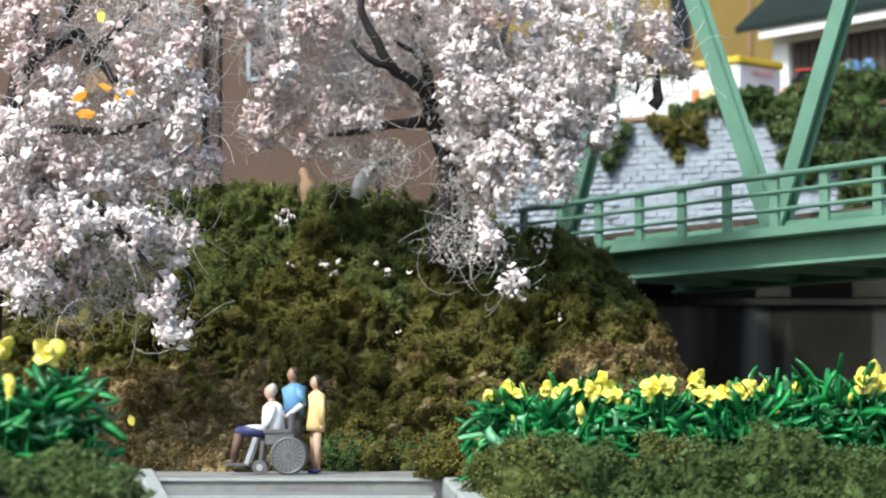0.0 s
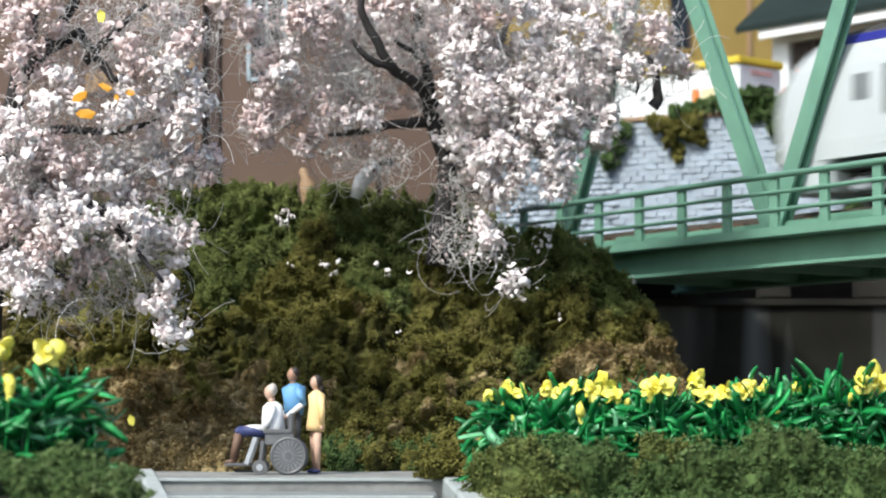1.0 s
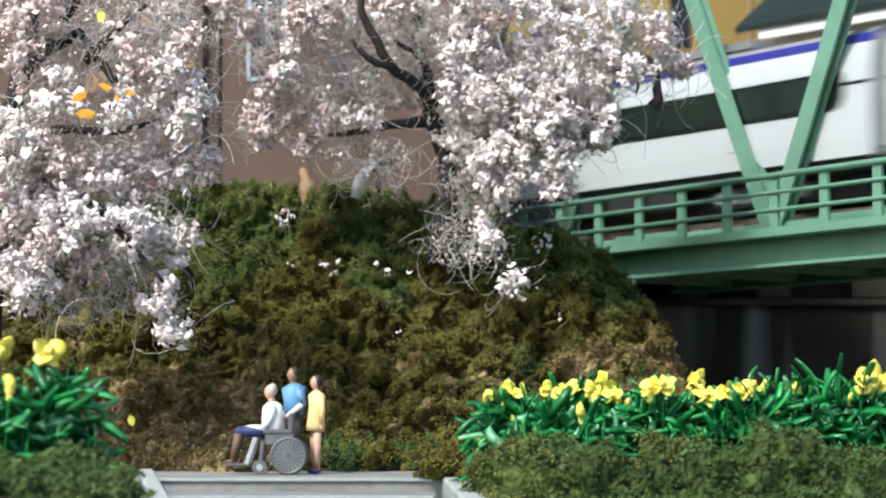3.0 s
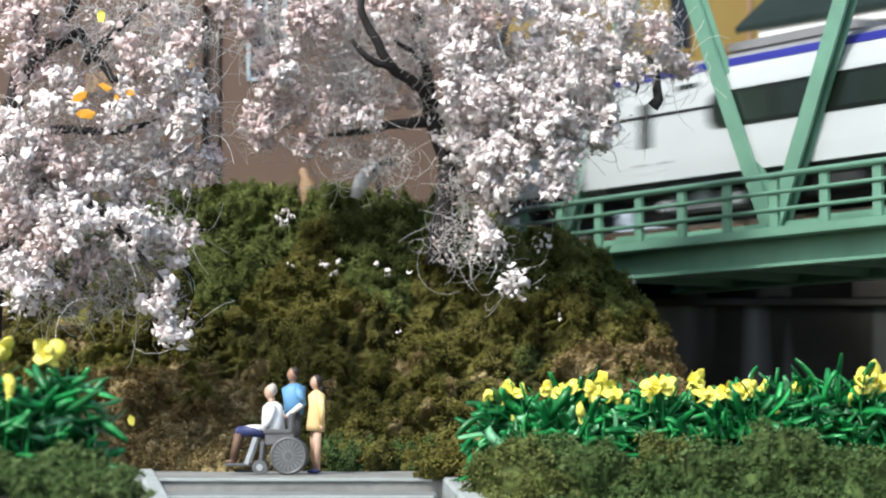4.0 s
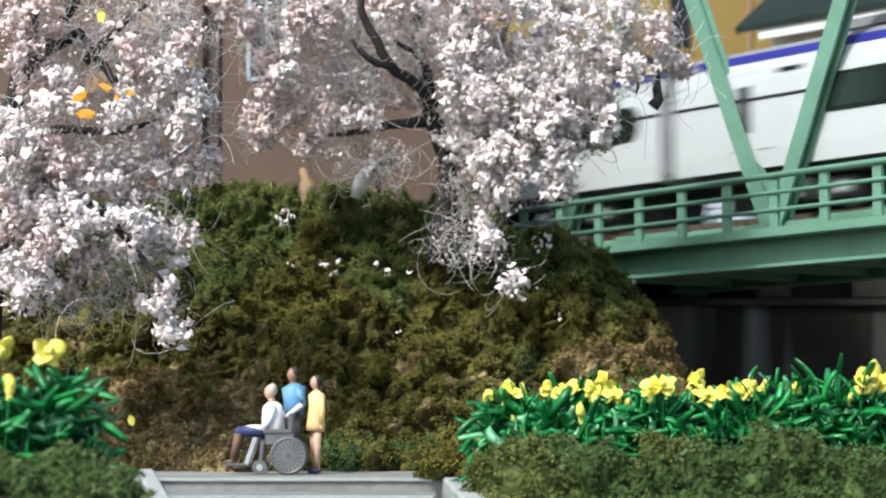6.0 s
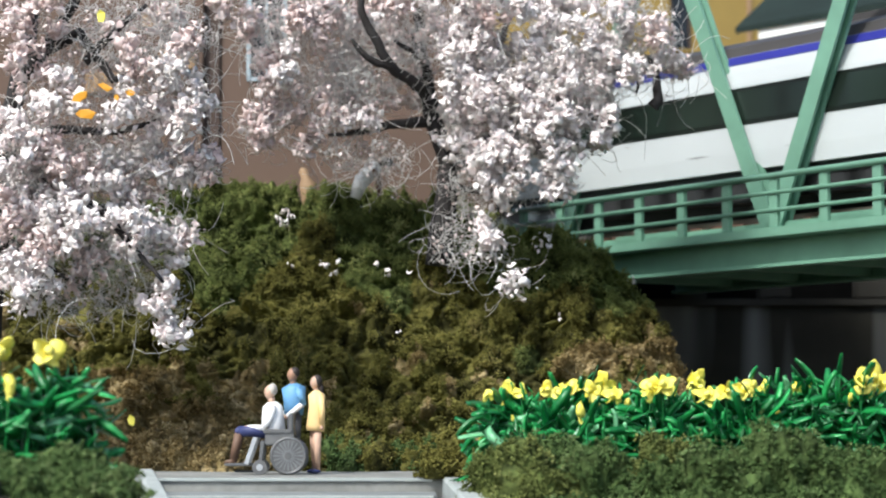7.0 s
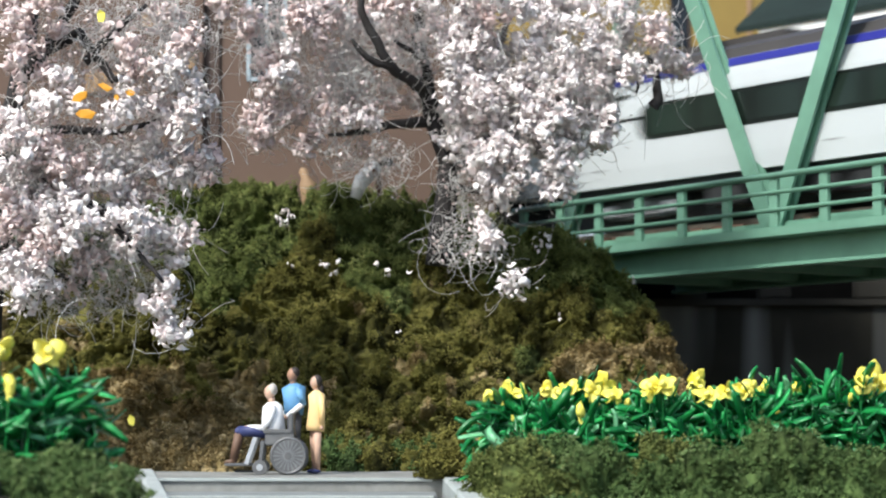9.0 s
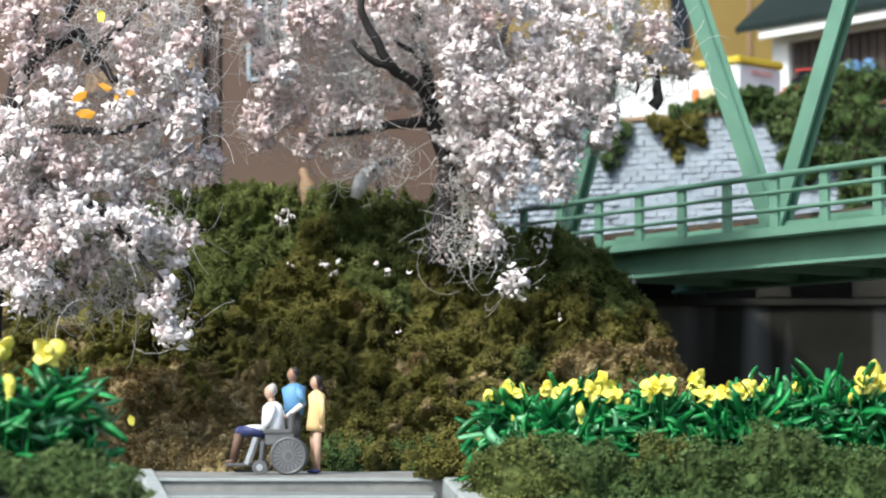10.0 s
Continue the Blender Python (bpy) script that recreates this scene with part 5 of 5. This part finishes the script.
def daffodil(x, y, z, height, heads, leaves, spread, label="yellow plastic daffodils with bent green leaves", width=0.6, messy=0.8):
    e = lead("daffodil_clump", x, y, z, label=label, category="flower", group="daffodil clumps")
    v, f = blades(leaves, spread, height, width, messy)
    soup("leaves", v, f, M_LEAF, e, smooth=False)
    v, f = blades(max(2, leaves // 9), spread * 1.1, height * 0.9, width * 1.25, 0.9)
    soup("pale_leaves", v, f, M_LEAF_PALE, e, "pale green leaves")
    for hx, hy, hz, s, kind in heads:
        part("stem", tube(bmesh.new(), [(hx * 0.3, hy * 0.3, 0), (hx * 0.8, hy * 0.8, hz * 0.6), (hx, hy + 0.1, hz)], [0.16, 0.14, 0.12], 6), M_LEAF, e)
        key = (kind, int(RNG.integers(0, 6)))
        m = Matrix.Translation((hx * MM, hy * MM, hz * MM)) @ pose(0, 0, 0, RNG.uniform(-35, 15), RNG.uniform(-40, 40), RNG.uniform(-50, 50)) @ Matrix.Scale(s, 4)
        if kind == "bud":
            m = Matrix.Translation((hx * MM, hy * MM, hz * MM)) @ pose(0, 0, 0, 0, RNG.uniform(-12, 12), RNG.uniform(-50, 50)) @ Matrix.Scale(s, 4)
        if key not in HEADS:
            ob = part("flower", flower_mesh(kind), M_PETAL, e, "yellow flower head", m=m, smooth=True)
            HEADS[key] = ob.data
        else:
            put("flower", HEADS[key], e, m, "yellow flower head")
    return e


# raised earth of the two beds
for nm, x0, x1, y0, y1 in (("bed_soil", 6.0, 60, 187, 216), ("bed_soil", -56, -29.5, 138, 176)):
    bm = bevelled(x0, x1, y0, y1, -5, 0.3 if x0 > 0 else 1.9, 1.0)
    tagged(part(nm, bm, M_HILL), "dark soil of the flower bed", "soil", kind="structure")

# flower heads over the bed: (x, z, size, kind)
ROW = [(4.3, 8.6, 0.7, "open"), (6.2, 8.9, 1.0, "open"), (7.4, 9.0, 0.8, "open"), (9.6, 9.1, 0.75, "open"), (11.3, 8.9, 0.9, "open"), (12.2, 9.3, 0.8, "open"), (14.0, 8.9, 1.2, "open"), (15.2, 9.2, 1.35, "open"), (16.2, 8.6, 0.9, "open"), (12.9, 7.6, 0.95, "bud"),
       (19.4, 9.3, 1.2, "open"), (20.6, 9.5, 1.1, "open"), (21.7, 8.9, 0.7, "open"), (17.4, 7.9, 0.7, "bud"), (24.2, 9.1, 1.3, "open"), (24.9, 8.5, 1.1, "open"), (24.4, 10.1, 0.9, "open"), (26.3, 8.9, 0.8, "open"), (28.2, 9.0, 1.1, "open"), (29.1, 9.6, 0.7, "bud"),
       (30.7, 9.3, 0.7, "open"), (33.5, 9.3, 0.6, "open"), (34.8, 9.9, 0.5, "bud"), (39.0, 9.8, 1.2, "open"), (40.4, 10.1, 1.3, "open"), (41.6, 9.6, 1.0, "open"), (38.2, 8.4, 0.7, "bud"), (31.6, 6.9, 0.7, "bud"), (36.5, 7.2, 0.5, "bud"), (6.6, 6.4, 0.5, "bud")]
for k in range(24):
    x = 5.7 + k * 1.70 + RNG.uniform(-0.4, 0.4)
    y = 204 + RNG.uniform(-3.0, 3.0)
    heads = [(hx - x, RNG.uniform(-3.0, -1.0), hz - 0.5, sz * 0.84, kd) for hx, hz, sz, kd in ROW if 4.8 + (k - 0.5) * 1.72 <= hx < 4.8 + (k + 0.5) * 1.72 or (k == 0 and hx < 3.94 + 0.5)]
    daffodil(x, y, 0.2, 8.4 + (1.6 if 33 < x < 38 else 0.0), heads, 95, 2.8, width=0.7, messy=0.82)
daffodil(12.5, 199.5, 0.2, 6.5, [(0.2, -1.5, 6.6, 0.95, "bud")], 16, 2.8)
daffodil(5.2, 206, 0.2, 7.2, [(-1.2, -1.0, 6.4, 0.6, "bud"), (-1.4, -1.2, 4.2, 0.6, "bud")], 24, 1.5, messy=0.3)
for k in range(9):
    daffodil(6 + k * 4.2 + RNG.uniform(-1, 1), 199.5, 0.2, 6.4, [], 30, 2.8, "bent green plastic daffodil leaves")
daffodil(-29.9, 164, 1.9, 8.6, [(-0.4, -1.0, 9.4, 1.0, "open")], 110, 3.0, width=0.62, messy=0.5)
daffodil(-33.3, 161, 1.9, 8.2, [(-0.2, -1.0, 9.4, 1.25, "open"), (0.9, -1.5, 6.8, 1.0, "bud")], 100, 2.8, width=0.62, messy=0.5)
daffodil(-29.6, 166, 1.9, 7.8, [], 90, 2.9, "bent green plastic daffodil leaves", width=0.62, messy=0.5)

# dry tufts along the foot of the bank
for k in range(9):
    bush("foam_tuft", -41 + k * 2.5 + RNG.uniform(-0.6, 0.6), 246.5 + RNG.uniform(-1.5, 0.5), 0.0, 2.4, 2.2, 3.6 + RNG.uniform(-1.0, 1.4), 40, M_FOAM_BROWN, "dry tan and olive foam tuft at the bank's foot", "foam tufts", 0.15, 75, 1.0)
for k in range(4):
    bush("foam_tuft", 4.5 + k * 2.6 + RNG.uniform(-0.6, 0.6), 246 + RNG.uniform(-1.0, 0.5), 0.0, 2.4, 2.2, 4.2 + RNG.uniform(-1.0, 1.2), 40, M_FOAM if k % 2 else M_FOAM_BROWN, "dry tan and olive foam tuft at the bank's foot", "foam tufts", 0.15, 75, 1.0)

for k in range(7):
    bush("foam_tuft", -13.5 + k * 2.5 + RNG.uniform(-0.5, 0.5), 246.2 + RNG.uniform(-0.8, 0.4), 0.0, 2.0, 1.8, 2.2 + RNG.uniform(-0.4, 0.9), 34, M_FOAM_DARK if k % 2 else M_FOAM, "low olive green foam tuft at the bank's foot", "foam tufts", 0.15, 75, 1.0)

HEDGE = "low clipped green foam hedge bush"
for k, tall in enumerate((3.3, 3.7, 5.0, 2.5, 3.2, 4.0, 4.8, 5.0)):
    bush("hedge_bush", 9.4 + k * 5.2, 192 + RNG.uniform(-1.5, 1.5), -0.2, 4.0, 3.6, tall, 110, M_FOAM_TOP if k == 2 else M_FOAM_DARK, HEDGE, "hedge bushes", 0.15, 75, 1.15)
for k in range(8):
    bush("hedge_bush", 8.6 + k * 4.8, 181 + RNG.uniform(-1.5, 1.5), -5.0, 4.0, 3.6, 8.2 + RNG.uniform(-1.2, 0.9), 110, M_FOAM_TOP if k == 0 else M_FOAM_DARK, HEDGE, "hedge bushes", 0.15, 75, 1.1)
for k in range(7):
    bush("hedge_bush", 9.8 + k * 4.6, 172.5 + RNG.uniform(-1, 1), -5.0, 3.8, 3.2, 5.4, 110, M_FOAM_DARK, HEDGE, "hedge bushes", 0.15, 75, 1.1)
bush("hedge_bush", 5.4, 190, -1.5, 2.6, 2.6, 4.6, 70, M_FOAM_TOP, HEDGE, "hedge bushes", 0.15, 75, 1.0)
bush("hedge_bush", 1.2, 216, 0.0, 2.3, 2.6, 4.4, 60, M_FOAM, "small olive foam bush beside the kerb", "hedge bushes", 0.16, 75, 1.0)
bush("hedge_bush", 5.4, 209, 0.0, 2.4, 2.4, 3.6, 60, M_FOAM, "small olive foam bush beside the kerb", "hedge bushes", 0.16, 75, 1.0)
for k in range(4):
    bush("hedge_bush", -37.8 + k * 3.7, 156.5 - k * 0.4, 0.1, 3.9, 3.3, 4.0 - 0.2 * k, 110, M_FOAM_DARK, HEDGE, "hedge bushes", 0.15, 75, 1.2)
for k in range(3):
    bush("hedge_bush", -35.2 + k * 3.9, 149, -1.4, 3.7, 3.1, 3.9 - 0.25 * k, 110, M_FOAM_DARK, HEDGE, "hedge bushes", 0.15, 75, 1.2)


# ---- figures ----
def limbed(bm, pts, r, mi):
    tube(bm, pts, r, 10, mi)
    ball(bm, pts[0], (r[0],) * 3 if isinstance(r, list) else (r,) * 3, mi, 1)
    ball(bm, pts[-1], (r[-1],) * 3 if isinstance(r, list) else (r,) * 3, mi, 1)


def figure(name, x, y, z, rz, bm, mats, label):
    ob = part(name, bm, mats, m=pose(x * MM, y * MM, z * MM, 0, 0, rz), smooth=True)
    return tagged(ob, label, "figurine", "miniature figures")


def seated():
    bm = bmesh.new()
    ball(bm, (-0.05, 0, 8.75), (0.62, 0.62, 0.82), 0)
    ball(bm, (0.22, 0, 9.0), (0.55, 0.66, 0.72), 1)
    tube(bm, [(0.1, 0, 8.2), (0.15, 0, 7.6)], 0.36, 10, 0)
    tube(bm, [(0.2, 0, 7.7), (0.25, 0, 7.2), (0.3, 0, 5.8), (0.4, 0, 4.6), (0.4, 0, 4.3)], [0.5, 1.1, 1.25, 1.3, 1.1], 14, 2)
    for s in (-1, 1):
        limbed(bm, [(0.3, s * 1.1, 7.1), (0.0, s * 1.35, 5.8), (-0.5, s * 1.2, 4.9)], [0.45, 0.42, 0.36], 2)
        limbed(bm, [(-0.5, s * 1.2, 4.9), (-2.3, s * 0.7, 5.0)], [0.34, 0.26], 2)
        ball(bm, (-2.5, s * 0.7, 5.0), (0.35, 0.25, 0.2), 0, 1)
        limbed(bm, [(0.2, s * 0.6, 4.4), (-1.8, s * 0.65, 4.6), (-3.3, s * 0.65, 4.55)], [0.75, 0.62, 0.55], 3)
        limbed(bm, [(-3.3, s * 0.65, 4.3), (-3.9, s * 0.65, 1.6)], [0.5, 0.38], 4)
        ball(bm, (-4.2, s * 0.65, 1.3), (0.75, 0.35, 0.3), 4, 1)
    return figure("miniature_figure", (-18.6, 230.0, 0.0)[0], 230, 0.1, 0, bm, [M_SKIN, M_HAIRGREY, M_SHIRT, M_NAVY, M_LEGS], "seated miniature figure in white shirt and navy rug")


def standing_blue():
    bm = bmesh.new()
    ball(bm, (-0.05, 0, 10.7), (0.60, 0.62, 0.80), 0)
    ball(bm, (0.2, 0, 11.0), (0.58, 0.66, 0.62), 1)
    tube(bm, [(0.05, 0, 10.1), (0.05, 0, 9.6)], 0.34, 10, 0)
    tube(bm, [(0.05, 0, 9.8), (0.1, 0, 9.3), (0.2, 0, 7.8), (0.1, 0, 6.4)], [0.45, 1.35, 1.2, 1.05], 14, 2)
    for s in (-1, 1):
        limbed(bm, [(0.2, s * 1.35, 9.1), (0.75, s * 1.55, 7.6)], [0.44, 0.4], 2)
        limbed(bm, [(0.75, s * 1.55, 7.6), (-0.9, s * 1.2, 6.2)], [0.33, 0.28], 5)
        ball(bm, (-1.1, s * 1.15, 6.1), (0.3, 0.28, 0.26), 0, 1)
        limbed(bm, [(0.15, s * 0.55, 6.3), (0.2, s * 0.6, 3.2), (0.3, s * 0.6, 0.4)], [0.72, 0.52, 0.42], 3)
        ball(bm, (0.1, s * 0.6, 0.28), (0.7, 0.36, 0.28), 4, 1)
    return figure("miniature_figure", (-16.5, 236.0, 0.1)[0], 234.5, 0.05, 20, bm, [M_SKIN_TAN, M_HAIR, M_SKYBLUE, M_CHARCOAL, M_BLACK, M_SHIRT], "standing miniature figure in sky-blue vest and dark trousers")


def standing_apricot():
    bm = bmesh.new()
    ball(bm, (-0.1, 0, 9.85), (0.52, 0.52, 0.72), 0)
    ball(bm, (0.18, 0, 9.95), (0.55, 0.60, 0.78), 1)
    ball(bm, (0.55, 0, 9.0), (0.36, 0.5, 0.9), 1)
    tube(bm, [(0.0, 0, 9.3), (0.05, 0, 8.8)], 0.28, 10, 0)
    tube(bm, [(0.05, 0, 9.0), (0.1, 0, 8.5), (0.1, 0, 7.2), (0.0, 0, 5.2), (-0.05, 0, 4.6)], [0.35, 0.95, 0.85, 1.02, 0.98], 14, 2)
    for s in (-1, 1):
        limbed(bm, [(0.15, s * 0.98, 8.4), (0.35, s * 1.1, 6.8), (0.3, s * 1.0, 5.4)], [0.36, 0.33, 0.3], 2)
        ball(bm, (0.3, s * 1.0, 5.0), (0.24, 0.24, 0.3), 0, 1)
        limbed(bm, [(0.0, s * 0.42, 4.7), (0.0, s * 0.44, 2.4), (0.1, s * 0.44, 0.5)], [0.5, 0.40, 0.27], 0)
        ball(bm, (-0.15, s * 0.44, 0.3), (0.75, 0.32, 0.3), 3, 1)
    return figure("miniature_figure", (-13.8, 230.0, 0.0)[0], 231.5, 0.05, 25, bm, [M_SKIN, M_HAIR, M_APRICOT, M_NAVY], "standing miniature figure in a long apricot jacket")


def wheelchair():
    e = lead("wheelchair", (-17.8, 230.0, -0.1)[0], 230, 0.0, 0, "grey cast metal miniature wheelchair on the path", "wheelchair")
    for s in (-1, 1):
        y = s * 1.75
        rim = bmesh.new()
        ring = [(1.3 + 1.78 * math.cos(k * math.pi / 14), y, 2.05 + 1.85 * math.sin(k * math.pi / 14)) for k in range(29)]
        tube(rim, ring, 0.22, 6, cap=False)
        w = part("wheel", rim, M_CHAIRGREY, e, smooth=True)
        part("disc", tube(bmesh.new(), [(1.3, y - 0.12, 2.05), (1.3, y + 0.12, 2.05)], 1.72, 24), M_CHAIRGREY, w)
        part("hub", tube(bmesh.new(), [(1.3, y - 0.3, 2.05), (1.3, y + 0.3, 2.05)], 0.38, 12), M_CHAIRGREY, w)
        sp = None
        for k in range(20):
            m = Matrix.Translation((1.3 * MM, y * MM, 2.05 * MM)) @ Matrix.Rotation(k * math.pi / 10, 4, 'Y')
            if sp is None:
                sp = part("spoke", boxed(0.35, 1.65, -0.2, 0.2, -0.075, 0.075), M_SPOKE, w, m=m).data
            else:
                put("spoke", sp, w, m)
        c = part("caster", tube(bmesh.new(), [(-1.75, y - 0.2, 0.82), (-1.75, y + 0.2, 0.82)], 0.80, 18), M_CHAIRGREY, e)
        part("caster_hub", tube(bmesh.new(), [(-1.75, y - 0.28, 0.82), (-1.75, y + 0.28, 0.82)], 0.36, 12), M_SILVER, c)
        part("fork", beam(bmesh.new(), (-1.7, y, 0.9), (-1.45, y, 3.6), 0.3, 0.42), M_CHAIRGREY, e, bevel=0.06)
        part("leg_rest", beam(bmesh.new(), (-2.2, y, 4.0), (-3.2, y, 1.15), 0.3, 0.5), M_SILVER, e, "silver leg rest", bevel=0.06)
        part("armrest", bevelled(-1.4, 1.7, y - 0.25, y + 0.25, 4.4, 4.9, 0.12), M_CHAIRGREY, e)
        part("side_panel", bevelled(-1.2, 1.9, y - 0.15, y + 0.1, 3.2, 4.4, 0.1), M_CHAIRGREY, e)
    part("seat", bevelled(-1.8, 1.7, -1.6, 1.6, 3.1, 3.7, 0.15), M_CHARCOAL, e)
    part("backrest", bevelled(1.3, 1.8, -1.6, 1.6, 3.4, 6.6, 0.15), M_CHAIRGREY, e)
    part("footplate", bevelled(-5.6, -2.6, -1.4, 1.4, 0.95, 1.25, 0.1), M_CHAIRGREY, e)
    part("foot_bar", bevelled(-4.6, -1.7, -0.3, 0.3, 0.25, 0.5, 0.08), M_BLACK, e)
    return e


def far_figures():
    bm = bmesh.new()
    tube(bm, [(0.4, 0, 0), (0.2, 0, 2.2), (-0.1, 0, 4.4), (-0.4, 0, 5.4), (-0.7, 0, 6.3), (-0.8, 0, 6.7)], [0.8, 1.1, 1.15, 0.6, 0.65, 0.3], 12, 0)
    figure("miniature_figure", (-18.7, 294.0, 38.9)[0], 294, 33.8, 0, bm, [M_TAN], "tan miniature figure behind the shrubs")
    bm = bmesh.new()
    tube(bm, [(-2.4, 0, -1.4), (-1.6, 0, 0.8), (-0.1, 0, 2.4), (0.8, 0, 3.0)], [0.7, 1.05, 1.2, 0.7], 12, 0)
    ball(bm, (1.7, -0.2, 3.3), (0.95, 0.8, 0.62), 1)
    limbed(bm, [(0.0, -0.8, 2.2), (0.7, -0.9, 0.9), (0.8, -0.8, -1.0)], [0.45, 0.38, 0.3], 2)
    figure("miniature_figure", (-9.2, 284.0, 37.3)[0], 280.0, 36.3, 0, bm, [M_SHIRT, M_HAIR, M_LEGS], "miniature figure in a white coat bending forward")


def fallen(p, n, size, spread):
    """A few petals lying on the shrubs, and white flakes standing in for glints."""
    v, f = flakes(in_ball(n) * spread, RNG.uniform(0.7, 1.2, n) * size)
    ob = soup("petals_and_glints", v, f, M_BLOSSOM)
    ob.matrix_world = pose(p[0] * MM, p[1] * MM, p[2] * MM)
    tagged(ob, "white cherry petals and painted glints on the shrubs", "blossom", "fallen blossoms")


# the ones at x -8.4, -7.2 and -4.1 are glints made as white flakes
for p, n, size, spread in (((-20.7, 279.0, 32.3), 14, 0.4, 1.3), ((-14.4, 272.0, 25.3), 10, 0.36, 1.4), ((-8.4, 271.0, 25.4), 3, 0.3, 0.5), ((-7.2, 271.0, 24.3), 3, 0.3, 0.5), ((-4.1, 271.0, 24.5), 2, 0.3, 0.4), ((-11.0, 247.0, 1.2), 3, 0.34, 0.4),
                           ((-5.6, 262.0, 16.8), 2, 0.3, 0.4), ((12.8, 274.0, 28.5), 16, 0.3, 1.5), ((-19.5, 272.0, 25.6), 3, 0.3, 0.5), ((24.9, 279.0, 24.2), 3, 0.34, 0.6), ((14.7, 268.0, 18.7), 2, 0.3, 0.4)):
    fallen(p, n, size, spread)

seated()
standing_blue()
standing_apricot()
wheelchair()
far_figures()


# ---- movement ----
def motions():
    """The train runs from the near side over the bridge at an even pace."""
    track = pose(BX * MM, BY * MM, (BZ + 3.0) * MM, 0, 0, 90 + TRACK)
    back = 0.0
    for i, (c, cab) in enumerate(zip(cars, KINDS)):
        length = CAB_LEN if cab else LEN
        rows = []
        for k in range(51):
            t = k * 0.2
            front = 12.0 + SPEED * (t - 1.0)
            rows.append((t, track @ Matrix.Translation(((front - back - length / 2) * MM, 0, 0))))
        walk(c, rows)
        back += length + (4.6 if i == 0 else 3.6 if cab == -1 else 3.0)


motions()
